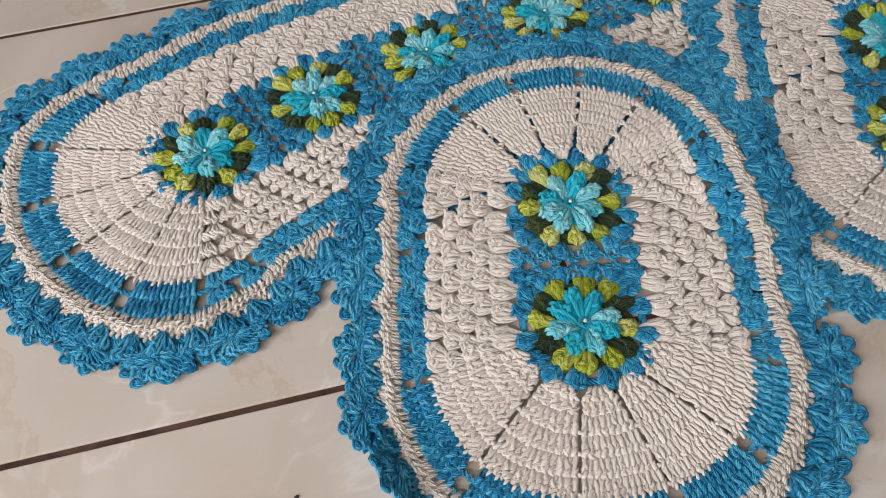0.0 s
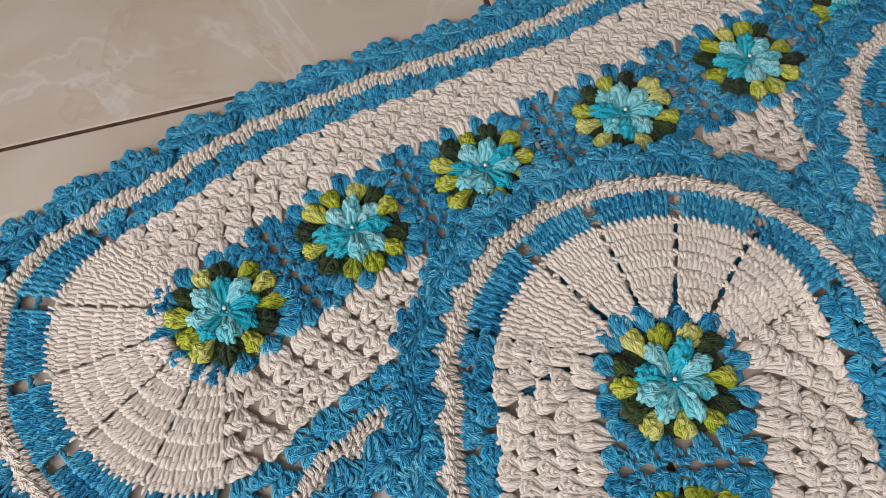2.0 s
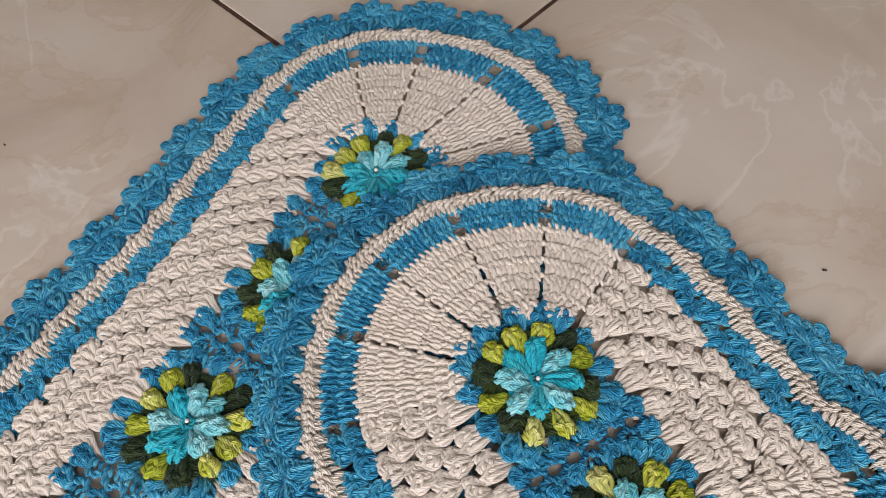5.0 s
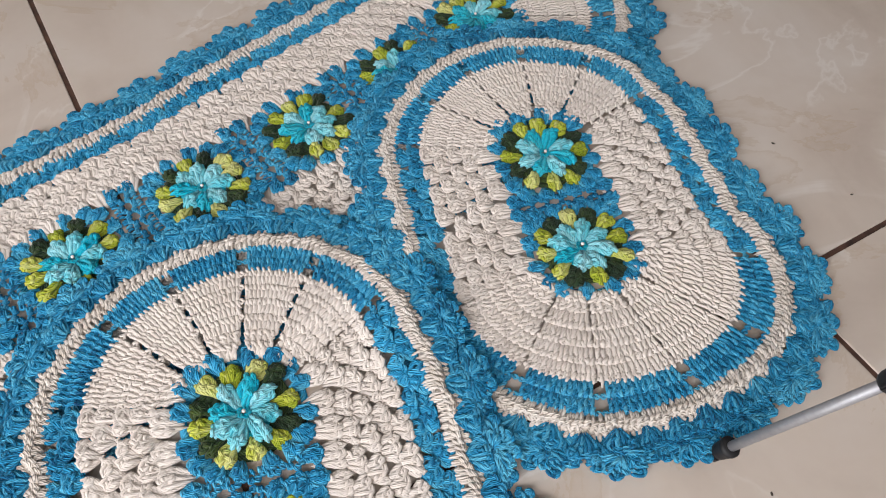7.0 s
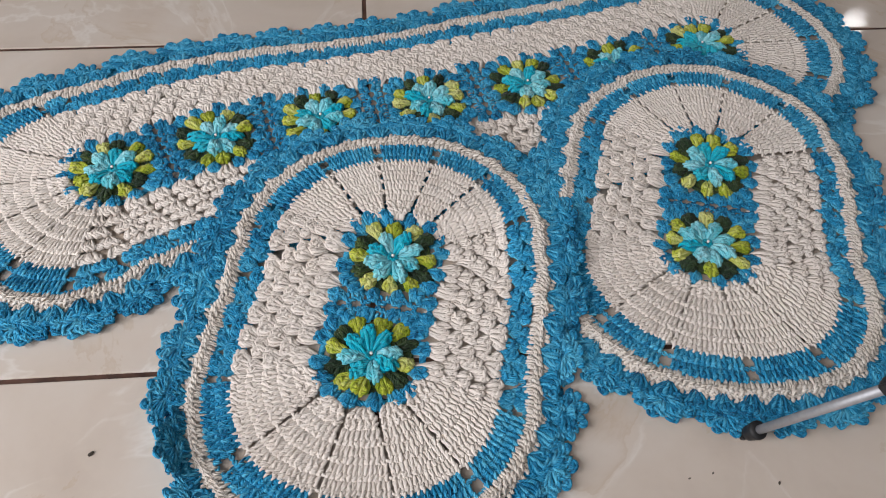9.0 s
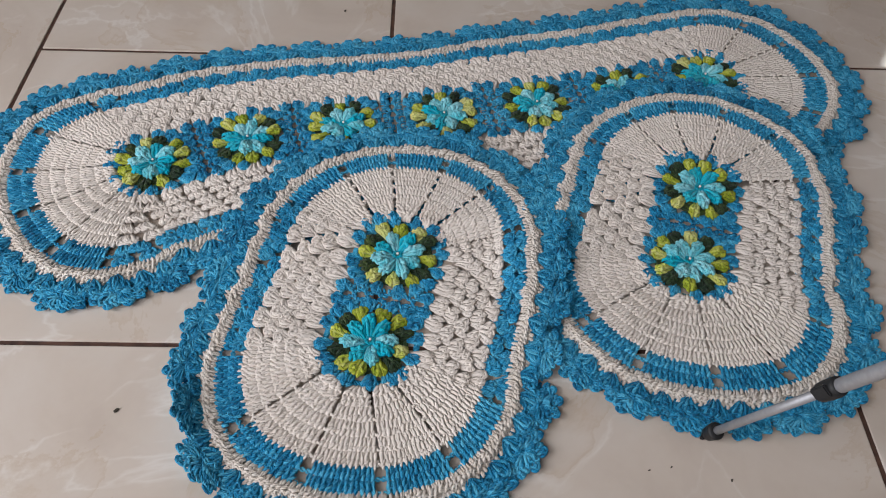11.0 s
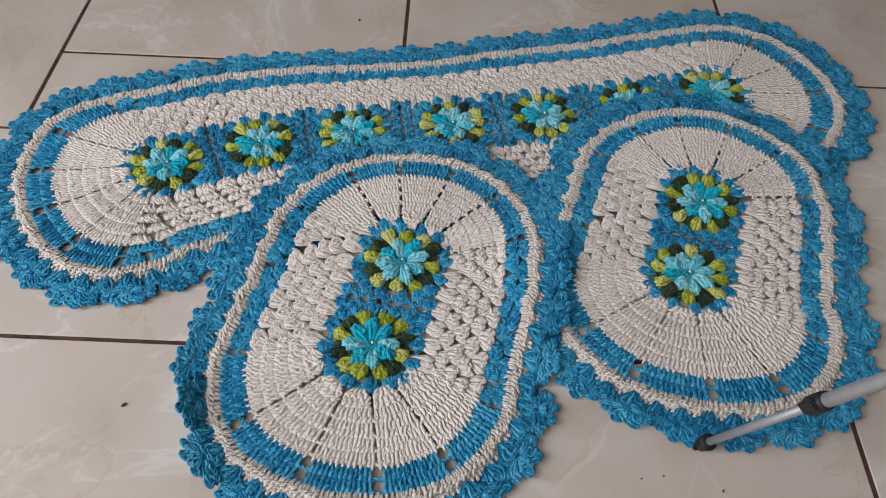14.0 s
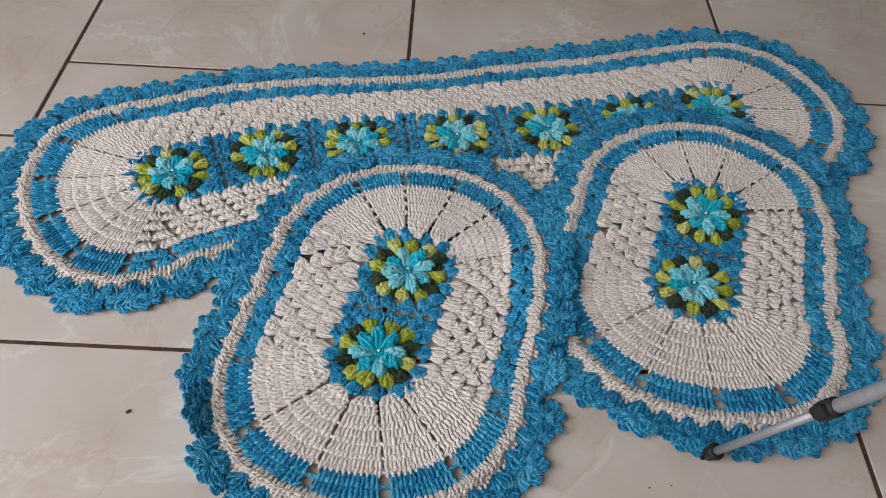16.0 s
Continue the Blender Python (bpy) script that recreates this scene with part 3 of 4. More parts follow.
def motif_round():
    """The blue foundation round outside the leaves."""
    st = Strands()
    a = np.linspace(0, 2 * math.pi, 30)
    for r, thick in ((0.0418, 0.0030),):
        st.add(np.stack([r * np.cos(a), r * np.sin(a), -0.0006 + 0 * a], 1), thick, 0.7)
    return st.mesh("motif_round", M_BLUE)


CORE, BEAD, LEAF_SHADE_ROUND, MOTIF_ROUND = flower_core(), bead_mesh(), leaf_round(), motif_round()


def fan_row(rug, poly, count, shift, fans, name, sign, pitch0, height, h0):
    """One row of clusters, spread evenly along a contour; shift: half a step aside."""
    fr = np.r_[0.30 / count, np.arange(1, count) / count, 1 - 0.30 / count] if shift else ((np.arange(count) + 0.5) / count)
    pos, t, n, length = along(poly, fr)
    out = n * sign
    for k in range(len(fr)):
        step = length / count
        w = step / pitch0 * (0.72 if shift and k in (0, len(fr) - 1) else 1.02) * (1 + float(jit(0.02)))
        m = rug.seat(pos[k] + out[k] * float(jit(0.0004)), out[k], w, height / h0 * (1 + float(jit(0.025))), 1 + float(jit(0.05)), float(jit(2.0)))
        rug.part(name, fans[int(RNG.integers(len(fans)))], m)


def treble_row(st, pt, n, r=0.00150, z0=0.0042, hump=0.0030, pinch=0.0, lean=1.0, root=None):
    """A ridge of n treble stitches: posts that lean and cross, a wrap, and a braid of heads along the crest.
    pt(f, v): place at the fraction f along the row and v across it. pinch: how far the roots are drawn together."""
    f0 = (np.arange(n) + 0.5) / n

    def strand(path, rr, k=6):
        rows = []
        for f, v, z in path:
            ff = f0 + lean * f / n + jit(0.11 / n, n)
            ff = 0.5 + (ff - 0.5) * (1 - pinch * (1 - min(1.0, max(0.0, v))))
            rows.append(np.c_[pt(ff, v + jit(0.035, n)), z + jit(0.00045, n)])
        st.add(bez(np.stack(rows, 1), k), rr * (1 + jit(0.09, n, 1)))

    top, low = z0 + hump, z0 + 0.1 * hump if root is None else root
    u = np.linspace(0.02, 0.98, max(4, n))
    for v, z, thick in ((0.25, z0 + 0.30 * hump, 0.0026), (0.60, z0 + 0.50 * hump, 0.0028), (0.90, z0 + 0.45 * hump, 0.0024)):
        w = 0.5 + (u - 0.5) * (1 - pinch * (1 - v))
        st.add(np.c_[pt(w, np.full(len(u), v)), np.full(len(u), z)], thick, 0.6)
    strand(((-0.30, -0.16, low), (-0.22, 0.14, z0 + 0.70 * hump), (0.16, 0.44, z0 + 1.05 * hump), (0.46, 0.76, z0 + 0.86 * hump)), r)
    strand(((0.14, -0.12, low), (0.34, 0.16, z0 + 0.66 * hump), (0.06, 0.42, z0 + 0.95 * hump), (-0.36, 0.68, z0 + 0.80 * hump)), r * 0.95)
    # the heads
    strand(((-0.66, 0.56, z0 + 0.70 * hump), (-0.22, 0.70, top), (0.28, 0.92, top), (0.60, 1.04, z0 + 0.50 * hump)), r * 1.08)
    strand(((-0.50, 1.02, z0 + 0.45 * hump), (-0.05, 0.96, z0 + 0.80 * hump), (0.40, 0.78, z0 + 0.84 * hump), (0.62, 0.68, z0 + 0.55 * hump)), r)


def build_rug(rug):
    lay = rug.lay
    b0, b1, band1, ring1, tip = rug.body0, rug.body1, rug.band1, rug.ring1, rug.tip
    edges = b0 + (b1 - b0) * np.arange(6) / 5
    # white clusters on both flanks
    step = edges[1] - edges[0]
    for sign in (1, -1):
        for j in range(5):
            lo, hi = (abs(np.radians(rug.cuts[w][5 if sign > 0 else 0])) for w in (0, 1))
            poly = lay.flank(edges[j] + (0.0005 if j else -0.0050), sign, lo - 0.0032 / edges[j], hi - 0.0032 / edges[j])
            fan_row(rug, poly, rug.count, j % 2 == 1, WHITE_FANS[0.14 if sign > 0 and rug.count < 20 else 0.03], "white_tuft", sign, 0.0205, step + (0.0 if j else 0.0050), 0.0115)
        for j in range(2):
            d = b1 + (band1 - b1) * j / 2
            poly = lay.flank(d, sign, lo, hi)
            fan_row(rug, poly, rug.count, j % 2 == 0, BLUE_FANS, "blue_tuft", sign, 0.0205, (band1 - b1) / 2, 0.0115)
    # white wedges and blue band pieces round both ends
    for which in (0, 1):
        cuts = np.radians(rug.cuts[which])
        for i in range(5):
            rows = []
            for j, n in enumerate((5, 8, 10, 12, 14)):
                st = Strands()
                mid = (edges[j] + edges[j + 1]) / 2
                gap = rug.slot[which] / mid
                a0, a1 = cuts[i] + gap * (rug.side[which] if i == 0 else 1.0), cuts[i + 1] - gap * (rug.side[which] if i == 4 else 1.0)
                d0, d1 = edges[j] - (0 if j else 0.0060), edges[j + 1]
                if j == 0:
                    treble_row(st, lambda f, v: lay.end(which, a0 + (a1 - a0) * f, d0 + (d1 - d0) * 0.52 * v), 4, lean=0.8, pinch=0.45, root=0.0012)
                    d0 += (d1 - d0) * 0.46
                treble_row(st, lambda f, v: lay.end(which, a0 + (a1 - a0) * f, d0 + (d1 - d0) * v), n, hump=0.0024, lean=0.65)
                if j and i < 4:
                    p = lay.end(which, cuts[i + 1] + np.linspace(-1.5, 1.5, 5) * gap, np.full(5, d1 - 0.0012))
                    chain(np.c_[p, np.full(5, 0.0070)], st, 0.0014, 0.0021, 0.0048)
                if rug.side[which] > 1 and i in (0, 4):
                    p = lay.end(which, (a0 - gap * np.linspace(-0.4, 3.0, 5)) if i == 0 else (a1 + gap * np.linspace(-0.4, 3.0, 5)), np.full(5, d1 - 0.0012))
                    chain(np.c_[p, np.full(5, 0.0066)], st, 0.0014, 0.0021, 0.0048)
                rows.append(st)
            # loops of the last white row that lie over the blue
            m = 11
            a = np.linspace(a0, a1, m + 1)[:-1] + (a1 - a0) / m * 0.5
            tick = np.stack([np.c_[lay.end(which, a + q / b1, b1 + x + jit(0.0005, m)), z + jit(0.0004, m)] for x, q, z in ((-0.0014, -0.0010, 0.0062), (0.0008, 0.0002, 0.0084), (0.0034, 0.0010, 0.0066))], 1)
            st.add(bez(tick[RNG.random(m) < 0.85], 5), 0.00122)
            wedge = rug.part("white_wedge", rows[0].mesh("white_wedge", M_WHITE, rug.warp))
            for st in rows[1:]:
                rug.part("crochet_strip", st.mesh("crochet_strip", M_WHITE, rug.warp), None, wedge)
            rows = []
            for j in range(2):
                st = Strands()
                d0, d1 = b1 + (band1 - b1) * j / 2, b1 + (band1 - b1) * (j + 1) / 2
                gap = 0.0034 / d0
                a0, a1 = cuts[i] + gap, cuts[i + 1] - gap
                treble_row(st, lambda f, v: lay.end(which, a0 + (a1 - a0) * f, d0 + (d1 - d0) * v), 13, 0.00132, z0=0.0038, hump=0.0036, lean=0.45)
                for c in (cuts[i + 1],) if i else (cuts[0], cuts[1]):
                    p = lay.end(which, c + np.linspace(-1.4, 1.4, 5) * gap, np.full(5, d1 - 0.001))
                    chain(np.c_[p, np.full(5, 0.0054)], st, 0.0012, 0.0019, 0.0048)
                rows.append(st)
            band = rug.part("blue_band_piece", rows[0].mesh("blue_band_piece", M_BLUE, rug.warp))
            rug.part("crochet_strip", rows[1].mesh("crochet_strip", M_BLUE, rug.warp), None, band)
    # cream ring of close stitches
    poly = lay.contour((band1 + ring1) / 2)
    total = along(poly, [0.0])[3]
    n = int(total / 0.0045)
    fr = (np.arange(n) + 0.5) / n
    pos, t, nor, _ = along(poly, fr)
    out, half = nor, (ring1 - band1) / 2
    st_ring = Strands()
    rim, count, scallops = lay.beat(ring1, rug.pitch, rug.anchor)
    arc = np.concatenate([[0], np.cumsum(np.linalg.norm(np.diff(poly, axis=0), axis=1))])
    pull = 0.5 + 0.5 * np.cos(4 * math.pi * np.interp(fr * total, arc, count))
    wob = 0.0008 * np.sin(fr * total * 133 + rug.seed) + jit(0.0003, n)
    p0 = total / n
    for path, thick in ((((-1.40, 0.0040, -0.22), (-1.00, 0.0074, -0.18), (-0.55, 0.0080, -0.12), (-0.10, 0.0070, -0.04), (0.20, 0.0044, 0.02)), 0.00122),
                        (((-1.30, 0.0040, 0.04), (-0.95, 0.0072, 0.10), (-0.55, 0.0078, 0.18), (-0.10, 0.0070, 0.20), (0.20, 0.0044, 0.18)), 0.00122),
                        (((-0.38, 0.0064, -0.66), (-0.20, 0.0092, -0.22), (0.10, 0.0094, 0.26), (0.34, 0.0068, 0.66)), 0.0015),
                        (((0.62, 0.0062, -0.64), (0.34, 0.0090, -0.20), (0.50, 0.0092, 0.28), (0.86, 0.0058, 0.62)), 0.0015)):
        a = jit(0.0006, n)
        rows = []
        for x, z, q in path:
            ragged = (jit(0.0009, n) - 0.0022 * (np.arange(n) % 3 == 0)) if x < -1 else jit(0.0004, n)
            p = pos + out * (x * half + wob + ragged - 0.0024 * pull * max(0.0, x))[:, None] + t * (q * p0 + a)[:, None]
            rows.append(np.c_[p, z + jit(0.0005, n)])
        st_ring.add(bez(np.stack(rows, 1), 7), thick * (1 + jit(0.1, n, 1)))
    for x, z in ((-0.55, 0.0026), (0.0, 0.0042), (0.6, 0.0042)):
        st_ring.add(np.c_[pos + out * (x * half + wob)[:, None], np.full(n, z)], 0.0028, 0.7)
    # a low outer flange that shows between the domes of the edging
    low = []
    for x, z in ((0.7, 0.0044), (1.25, 0.0050), (1.60, 0.0038)):
        low.append(np.c_[pos + out * (x * half + wob - 0.0028 * pull * (x > 1) + jit(0.0004, n))[:, None] + t * ((x - 0.7) * 0.5 * p0 + jit(0.0006, n))[:, None], np.full(n, z)])
    st_ring.add(bez(np.stack(low, 1), 5), 0.0017)
    rug.part("cream_ring", st_ring.mesh("cream_ring", M_CREAM, rug.warp), label="cream glitter cotton ring of close stitches")
    # scalloped edging
    arc = np.concatenate([[0], np.cumsum(np.linalg.norm(np.diff(rim, axis=0), axis=1))])
    total, n = arc[-1], scallops
    first = math.ceil(count[0])
    beats = np.interp(first + np.arange(n), count, arc)
    width = np.interp(first + np.arange(n) + 0.5, count, arc) - np.interp(first + np.arange(n) - 0.5, count, arc)
    width[width < rug.pitch * 0.8] = rug.pitch
    pos, t, nor, _ = along(rim, beats / total)
    for k in range(n):
        m = rug.seat(pos[k], nor[k], width[k] / 0.046, (tip - ring1) / 0.0375 * (1 + float(jit(0.03))), 1.0 + float(jit(0.08)), float(jit(2.0)))
        turn = abs(t[k - 1][0] * t[(k + 1) % n][1] - t[k - 1][1] * t[(k + 1) % n][0])
        bend = min(SCALLOPS, key=lambda b: abs(1 / b - turn / (2 * total / n)))
        shell, fans, teeth = SCALLOPS[bend][int(RNG.integers(5))]
        edging = rug.part("scallop", shell, m)
        for fan in fans:
            rug.part("edging_fan", fan, None, edging)
        for tooth in teeth:
            rug.part("tooth", tooth, None, edging)


def add_flower(rug, s, spin, joined, aside=(0.0, 0.0)):
    """A square flower motif: petals, leaves, bead and the blue clusters round it. joined: sides on which a neighbour follows."""
    pos, t = rug.lay.at(s)
    pos = pos + aside
    # the motif lies on the plane of what is under its rim
    ring = np.array([(math.cos(a), math.sin(a)) for a in np.arange(8) * math.pi / 4]) * 0.034
    z = rug.warp(np.c_[pos + ring, np.zeros(8)])[:, 2]
    normal = Vector((-(z @ ring[:, 0]) / (ring[:, 0] @ ring[:, 0]), -(z @ ring[:, 1]) / (ring[:, 1] @ ring[:, 1]), 1.0)).normalized()
    m = Matrix.Translation((*pos, float(z.mean()))) @ Vector((0, 0, 1)).rotation_difference(normal).to_matrix().to_4x4() @ pose(0, 0, 0, 0, 0, math.degrees(math.atan2(t[1], t[0])) + spin) @ Matrix.Diagonal((1, 1, 0.88, 1))
    flower = rug.part("flower", CORE, m, label="aqua crochet flower with olive leaves and a pearl")
    # the yarn changes shade in runs of a petal or two
    shade, start = 0, int(RNG.integers(3))
    for k in range(8):
        shade = 1 - shade if RNG.random() < 0.62 else shade
        stretch = Matrix.Diagonal((1 + float(jit(0.07)), 1.0 + float(jit(0.04)), 1 + float(jit(0.1)), 1))
        rug.part("petal", PETALS[6 * shade + int(RNG.integers(6))], pose(0, 0, 0, 0, 0, 45 * k + 22.5 + float(jit(3.5))) @ stretch, flower)
    for k in range(4):
        for i, a in enumerate((0, 31, 59)):
            pool = LEAVES_DARK if i == 1 + (k + start) % 2 else LEAVES
            stretch = Matrix.Diagonal((1 + float(jit(0.08)), (0.97 if i == 0 else 1.03) + float(jit(0.03)), 1 + float(jit(0.1)), 1))
            rug.part("leaf", pool[int(RNG.integers(len(pool)))], pose(0, 0, -0.001, 0, 0, 90 * k + a + float(jit(3.0))) @ stretch, flower)
    # dark disc that colours the gaps between the leaves as shade
    rug.part("leaf_round", LEAF_SHADE_ROUND, None, flower)
    rug.part("motif_round", MOTIF_ROUND, None, flower, "blue cotton round under the clusters")
    rug.part("pearl", BEAD, None, flower, "small white pearl bead")
    base = math.atan2(t[1], t[0])
    for k in range(4):
        for i, a in enumerate((15.5, 37, 53, 74.5)):
            a = radians(90 * k + a)
            out = np.array([math.cos(base + a), math.sin(base + a)])
            corner = i in (1, 2)
            short = abs(math.cos(a)) > 0.7 and joined[0 if math.cos(a) < 0 else 1] and not corner
            mm = rug.seat(pos + out * (0.0385 if corner else 0.0360), out, (1.08 if corner else 1.0) + float(jit(0.05)), (0.80 if short else 1.0) * (1 + float(jit(0.05))), 1, float(jit(4.0)))
            rug.part("motif_tuft", ROUND_FANS[int(RNG.integers(len(ROUND_FANS)))], mm)


def add_join(rug, s):
    """The seam between two flower motifs: two braided rows with slots between them."""
    pos, t = rug.lay.at(s)
    n = np.array([-t[1], t[0]])
    st = Strands()
    u = np.linspace(-0.045, 0.045, 40)
    for o in (-1, 1):
        p = pos + t * (o * (0.0042 - 0.0022 * np.cos(u * 449)))[:, None] + n * u[:, None] + jit(0.0003, 40, 2)
        chain(np.c_[p, np.full(40, 0.0060)], st, 0.0014, 0.0021, 0.0052)
        for w in np.arange(-0.042, 0.043, 0.0042):
            a = pos + n * (w + float(jit(0.0005))) + t * o * 0.0062
            b = pos + n * (w + 0.0016 + float(jit(0.0006))) + t * o * 0.0120
            st.add(bez([[(*a, 0.0048), (*((a + b) / 2), 0.0064), (*b, 0.0040)]], 5), 0.0014)
    rug.part("motif_seam", st.mesh("motif_seam", M_BLUE, rug.warp))
    for sg in (-1, 1):
        for o in (-1, 1):
            rug.part("motif_tuft", ROUND_FANS[int(RNG.integers(len(ROUND_FANS)))], rug.seat(pos + n * sg * 0.0345 + t * o * 0.0080, n * sg, 0.95, 0.95, 1, float(jit(4.0))))


def curl_a(v, xy):
    """The edging stands up along one stretch of the front mat."""
    pos, t = MAT_A.at(0.0)
    rel = xy - pos
    ang = np.degrees(np.arctan2(rel[..., 1], rel[..., 0]))
    far = np.hypot(rel[..., 0], rel[..., 1]) + 1e-6
    w = np.exp(-((((ang + 160) + 180) % 360 - 180) / 24.0) ** 2) * smooth((far - 0.150) / 0.035)
    v[..., 2] += 0.019 * w
    v[..., 0] -= rel[..., 0] / far * 0.012 * w
    v[..., 1] -= rel[..., 1] / far * 0.012 * w


runner = Rug(RUNNER, "long white and blue crochet runner with seven aqua flowers, on tiles", (0.0465, 0.0985, 0.1220, 0.1350, 0.1700), 1.3, (), 31, anchor=(0.273, -0.024),
             cuts={0: (-61, -36.8, -11.2, 15.4, 41.5, 70), 1: (-74, -46, -15.5, 13, 37.4, 66)})
mat_b = Rug(MAT_B, "small oval white and blue crochet mat lying over the runner", (0.0490, 0.1065, 0.1290, 0.1420, 0.1745), 2.9, ((RUNNER, 0.178),), 7, anchor=(0.751, -0.48),
            cuts={0: (-74, -42, -15.5, 14, 40, 74), 1: (-65, -36, -7.4, 19.6, 45, 76)}, slot=(0.0004, 0.0010), side=(0.15, 2.6))
mat_a = Rug(MAT_A, "small oval white and blue crochet mat with one curled edge", (0.0490, 0.1065, 0.1290, 0.1420, 0.1745), 4.4, ((RUNNER, 0.178), (MAT_B, 0.186)), 7, curl_a, anchor=(0.288, -0.408),
            cuts={0: (-76, -46, -19.3, 8.7, 40.3, 74), 1: (-64, -36, -10.6, 16, 40.5, 73)}, slot=(0.0008, 0.0014), side=(0.15, 1.8))
for rug in (runner, mat_b, mat_a):
    build_rug(rug)
MOTIFS = [RUNNER.d[np.argmin(((RUNNER.line - p) ** 2).sum(1))] for p in RUNNER.p]
for i in range(7):
    add_flower(runner, MOTIFS[i], float(jit(4.0)), (i > 0, i < 6))
    if i < 6:
        add_join(runner, (MOTIFS[i] + MOTIFS[i + 1]) / 2)
for rug, turn in ((mat_b, 4), (mat_a, -5)):
    for i in (0, 1):
        add_flower(rug, rug.lay.L * i, turn * (1 - 2 * i), (i > 0, i < 1), (0.0025, 0.0032) if rug is mat_a and i == 0 else (0.0, 0.0))
    add_join(rug, rug.lay.L / 2)


# ---------------------------------------------------------------- tripod leg
def tube_profile(name, profile, mat, m, parent, segs=24):
    """A turned part: (distance along the leg, radius) pairs."""
    bm = bmesh.new()
    rings = []
    for z, r in profile:
        rings.append([bm.verts.new((r * math.cos(2 * math.pi * k / segs), r * math.sin(2 * math.pi * k / segs), z)) for k in range(segs)])
    for a, b in zip(rings, rings[1:]):
        for k in range(segs):
            bm.faces.new((a[k], a[(k + 1) % segs], b[(k + 1) % segs], b[k]))
    bm.faces.new(rings[0][::-1])
    bm.faces.new(rings[-1])
    for f in bm.faces:
        f.smooth = len(f.verts) == 4
    me = bpy.data.meshes.new(name)
    bm.to_mesh(me)
    bm.free()
    me.materials.append(mat)
    ob = new(name, me)
    ob.parent = parent
    ob.matrix_basis = m
    return ob


def block(name, size, mat, m, parent, bevel=0.001):
    bm = bmesh.new()
    bmesh.ops.create_cube(bm, size=1.0)
    bmesh.ops.scale(bm, vec=size, verts=bm.verts)
    bmesh.ops.bevel(bm, geom=bm.edges[:], offset=bevel, segments=2, affect="EDGES")
    me = bpy.data.meshes.new(name)
    bm.to_mesh(me)
    bm.free()
    me.materials.append(mat)
    ob = new(name, me)
    if parent:
        ob.parent = parent
    ob.matrix_basis = m
    return ob


tripod = new("tripod_leg")
leg_axis = Vector((0.19, -0.263, 0.946)).normalized()
tripod.matrix_world = Matrix.Translation((0.7155, -0.5045, 0.0)) @ leg_axis.to_track_quat("Z", "Y").to_matrix().to_4x4()
tagged(tripod, "silver aluminium tripod leg with black plastic foot and clamp", "tripod")
I4 = Matrix.Identity(4)
tube_profile("lower_tube", [(0.012, 0.0035), (0.172, 0.0035)], M_ALU, I4, tripod)
tube_profile("upper_tube", [(0.160, 0.0048), (0.1605, 0.0051), (0.46, 0.0051)], M_ALU, I4, tripod)
foot = tube_profile("rubber_foot", [(-0.001, 0.0022), (0.0005, 0.0034), (0.003, 0.0040), (0.0045, 0.0058), (0.009, 0.0064), (0.0145, 0.0070), (0.0155, 0.0074), (0.0175, 0.0074), (0.0185, 0.0068), (0.0190, 0.0037)], M_BLACK, I4, tripod)
block("foot_nib", (0.004, 0.004, 0.006), M_BLACK, pose(-0.0046, 0, 0.002), foot)
clamp = tube_profile("clamp", [(0.152, 0.0037), (0.1525, 0.0058), (0.155, 0.0068), (0.160, 0.0072), (0.171, 0.0072), (0.1735, 0.0066), (0.174, 0.0051)], M_BLACK, I4, tripod)
block("clamp_lever", (0.0036, 0.009, 0.015), M_BLACK, pose(-0.0073, 0.002, 0.163), clamp)


# ---------------------------------------------------------------- specks on the floor
SPECKS = ((0.366, 0.095, 0.0017), (0.957, -0.308, 0.0012), (0.973, -0.386, 0.0010), (0.662, -0.537, 0.0008), (0.729, -0.545, 0.0010), (0.640, 0.217, 0.0010), (0.544, 0.233, 0.0012), (0.561, 0.211, 0.0011), (0.681, -0.534, 0.0008))


def crumb(name, x, y, size, seed, label):
    bm = bmesh.new()
    bmesh.ops.create_icosphere(bm, subdivisions=2, radius=size)
    for v in bm.verts:
        v.co *= 1 + 0.45 * noise.noise(v.co / size * 1.3 + Vector((seed, 0, 0)))
        v.co.z = v.co.z * 0.5 + size * 0.42
    me = bpy.data.meshes.new(name)
    bm.to_mesh(me)
    bm.free()
    me.materials.append(M_DIRT)
    ob = new(name, me)
    ob.matrix_world = pose(x, y, 0, 0, 0, 40 * seed) @ Matrix.Diagonal((1.5, 0.8, 1, 1))
    return tagged(ob, label, "crumb")


crumb("crumb", 0.2155, -0.4885, 0.0018, 1.0, "dark brown crumb lying on the beige floor tile")
for k, (x, y, r) in enumerate(SPECKS):
    crumb("crumb", x, y, r, 2.0 + k, "tiny dark crumb lying on the beige floor tile")


# ---------------------------------------------------------------- room


def box_mesh(name, boxes, mat):
    bm = bmesh.new()
    for (ax, ay, az), (bx, by, bz) in boxes:
        vs = [bm.verts.new(c) for c in ((ax, ay, az), (bx, ay, az), (bx, by, az), (ax, by, az), (ax, ay, bz), (bx, ay, bz), (bx, by, bz), (ax, by, bz))]
        for f in ((3, 2, 1, 0), (4, 5, 6, 7), (0, 1, 5, 4), (1, 2, 6, 5), (2, 3, 7, 6), (3, 0, 4, 7)):
            bm.faces.new([vs[i] for i in f])
    me = bpy.data.meshes.new(name)
    bm.to_mesh(me)
    bm.free()
    me.materials.append(mat)
    return new(name, me)


def wall(name, boxes, label):
    return tagged(box_mesh(name, boxes, M_WALL), label, "wall", kind="structure")


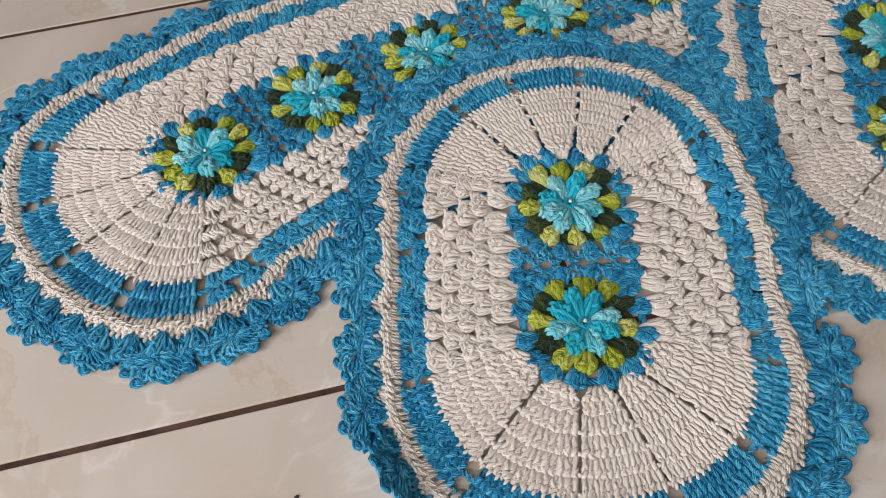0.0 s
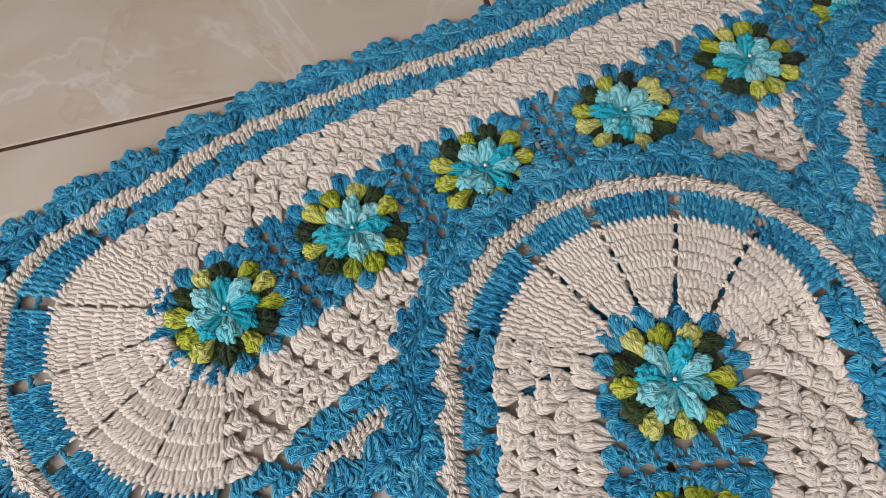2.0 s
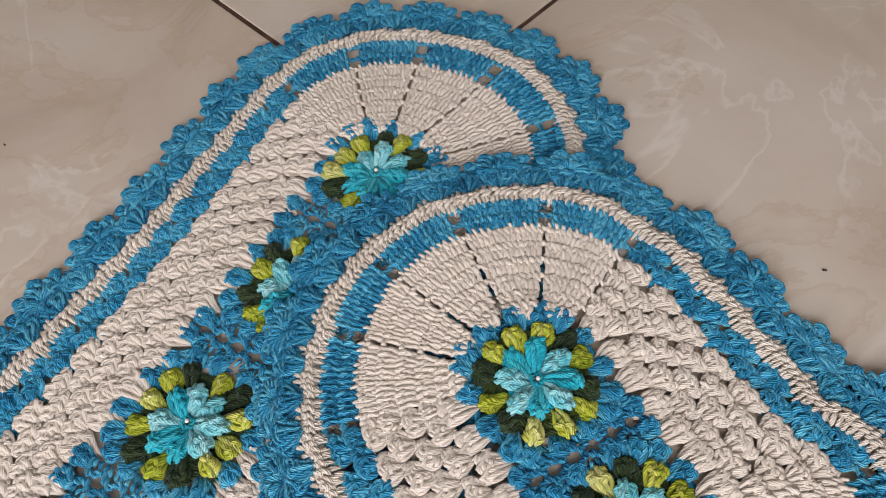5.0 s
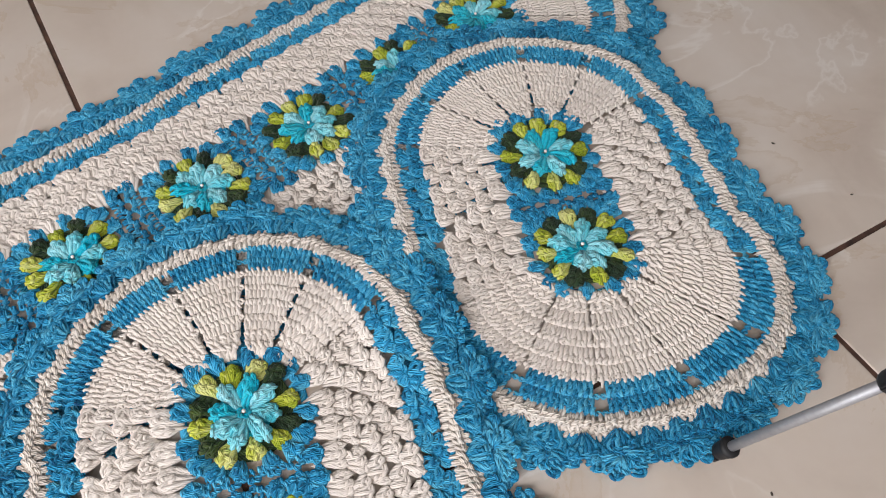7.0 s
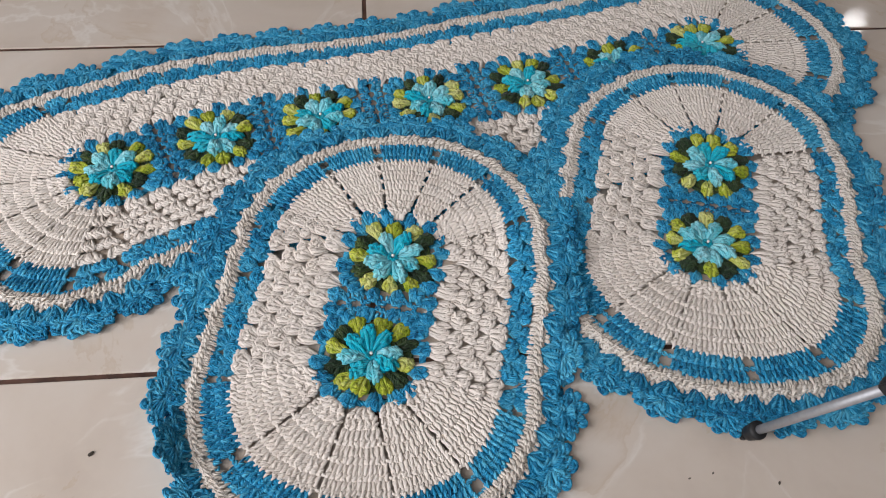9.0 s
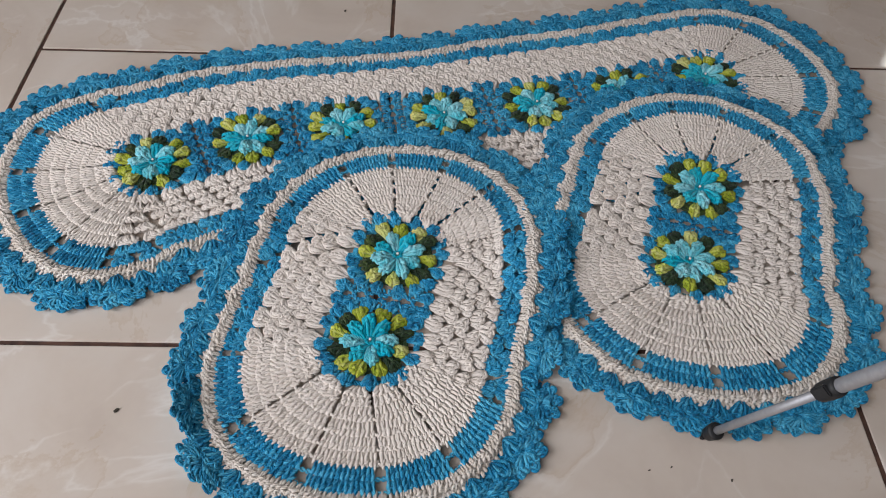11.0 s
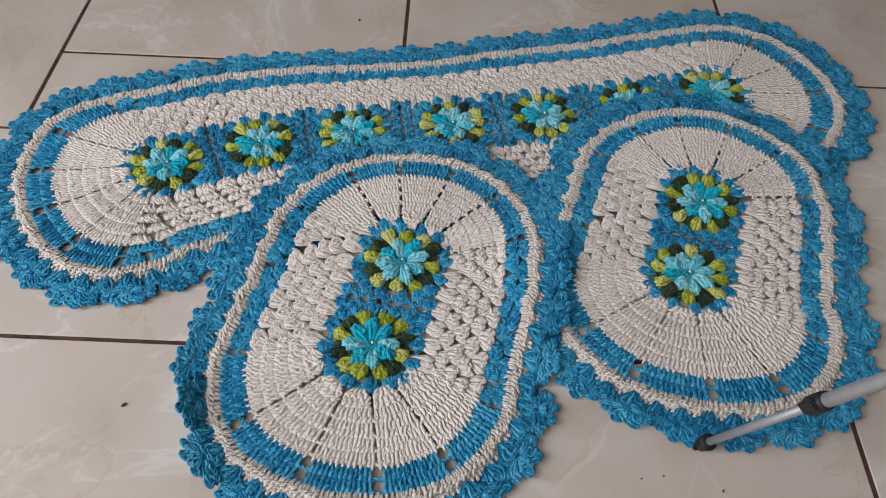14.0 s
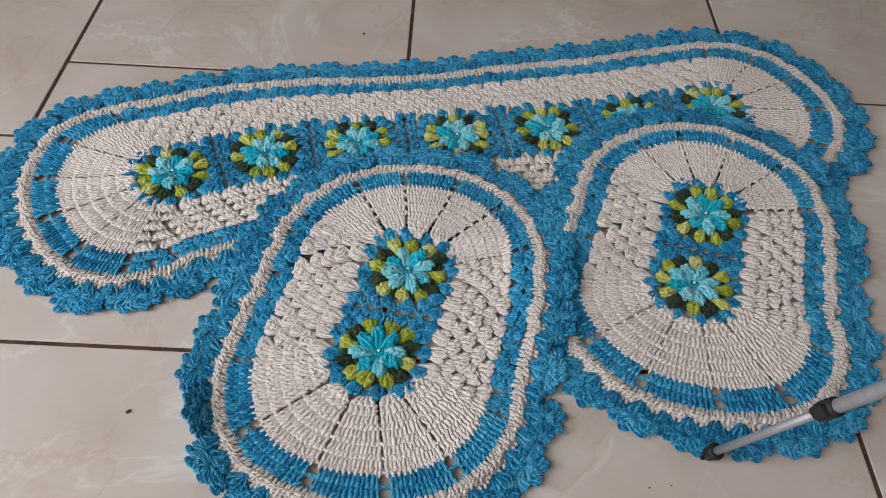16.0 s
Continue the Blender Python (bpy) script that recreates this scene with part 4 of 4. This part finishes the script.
# walls, openings and ceiling are unseen; their place and tone set the bounced light
T = 0.14
wall("wall_west", [((X0 - T, Y0 - T, -0.02), (X0, -1.55, TOP)), ((X0 - T, -0.70, -0.02), (X0, Y1 + T, TOP)), ((X0 - T, -1.55, 2.08), (X0, -0.70, TOP))], "unseen plain off-white wall with an assumed doorway")
wall("wall_south", [((X0, Y0 - T, -0.02), (-1.2, Y0, TOP)), ((0.4, Y0 - T, -0.02), (X1, Y0, TOP)), ((-1.2, Y0 - T, 2.40), (0.4, Y0, TOP)), ((-1.2, Y0 - T, -0.02), (0.4, Y0, 1.10))], "unseen plain off-white wall with an assumed wide window opening")
wall("wall_east", [((X1, Y0 - T, -0.02), (X1 + T, Y1 + T, TOP))], "unseen plain off-white wall, assumed")
wall("wall_north", [((X0, Y1, -0.02), (X1, Y1 + T, TOP))], "unseen plain off-white wall, assumed")
tagged(box_mesh("ceiling", [((X0 - T, Y0 - T, TOP), (X1 + T, Y1 + T, TOP + 0.1))], M_CEIL), "unseen plain white ceiling, assumed", "ceiling", kind="structure")



def ceiling_lamp(x, y, drop):
    """A small pendant: canopy, cord and a glowing glass globe."""
    root = new("ceiling_lamp")
    root.matrix_world = pose(x, y, TOP)
    tagged(root, "small white ceiling pendant lamp with a glowing glass globe", "lamp")
    tube_profile("canopy", [(-0.028, 0.012), (-0.024, 0.045), (-0.006, 0.055), (0.0, 0.055)], M_WOOD, I4, root)
    tube_profile("cord", [(-drop, 0.003), (-0.02, 0.003)], M_BLACK, I4, root, 8)
    globe = [(-drop - 0.075 - 0.075 * math.cos(a), max(0.004, 0.075 * math.sin(a))) for a in np.linspace(0.05, math.pi - 0.1, 14)]
    tube_profile("globe", globe, M_LAMP, I4, root)


ceiling_lamp(3.45, 3.30, 0.12)
floor = tagged(box_mesh("floor", [((X0 - T, Y0 - T, -0.06), (X1 + T, Y1 + T, -0.0014))], M_GROUT), "beige marbled ceramic floor tiles with dark brown joints", "floor", kind="structure")


def tile_mesh(sx, sy, tall=0.010, bevel=0.0011):
    bm = bmesh.new()
    bmesh.ops.create_cube(bm, size=1.0)
    bmesh.ops.scale(bm, vec=(sx, sy, tall), verts=bm.verts)
    bmesh.ops.translate(bm, vec=(0, 0, -tall / 2), verts=bm.verts)
    top = [e for e in bm.edges if all(v.co.z > -1e-6 for v in e.verts)]
    bmesh.ops.bevel(bm, geom=top, offset=bevel, segments=2, affect="EDGES", profile=0.6)
    me = bpy.data.meshes.new("tile")
    bm.to_mesh(me)
    bm.free()
    me.materials.append(M_TILE)
    return me


TILE, ROW, JOINT = 0.4290, 0.4228, 0.0046
TILE_MESH = tile_mesh(TILE - JOINT, ROW - JOINT)
SHIFT = {-1: -0.142, 0: 0.001, 1: 0.001, 2: 0.001}
for col in range(-5, 11):
    for row in range(-6, 11):
        cx = (col + 0.5) * TILE
        cy = (row + 0.5) * ROW + SHIFT.get(col, 0.0)
        if X0 - 0.1 < cx - TILE / 2 + 0.2 and cx < X1 + 0.1 and Y0 - 0.1 < cy and cy < Y1 + 0.1:
            ob = new("tile", TILE_MESH)
            ob.parent = floor
            ob.matrix_basis = pose(cx, cy, 0, float(jit(0.03)), float(jit(0.03)), 180 * int(RNG.integers(2)))
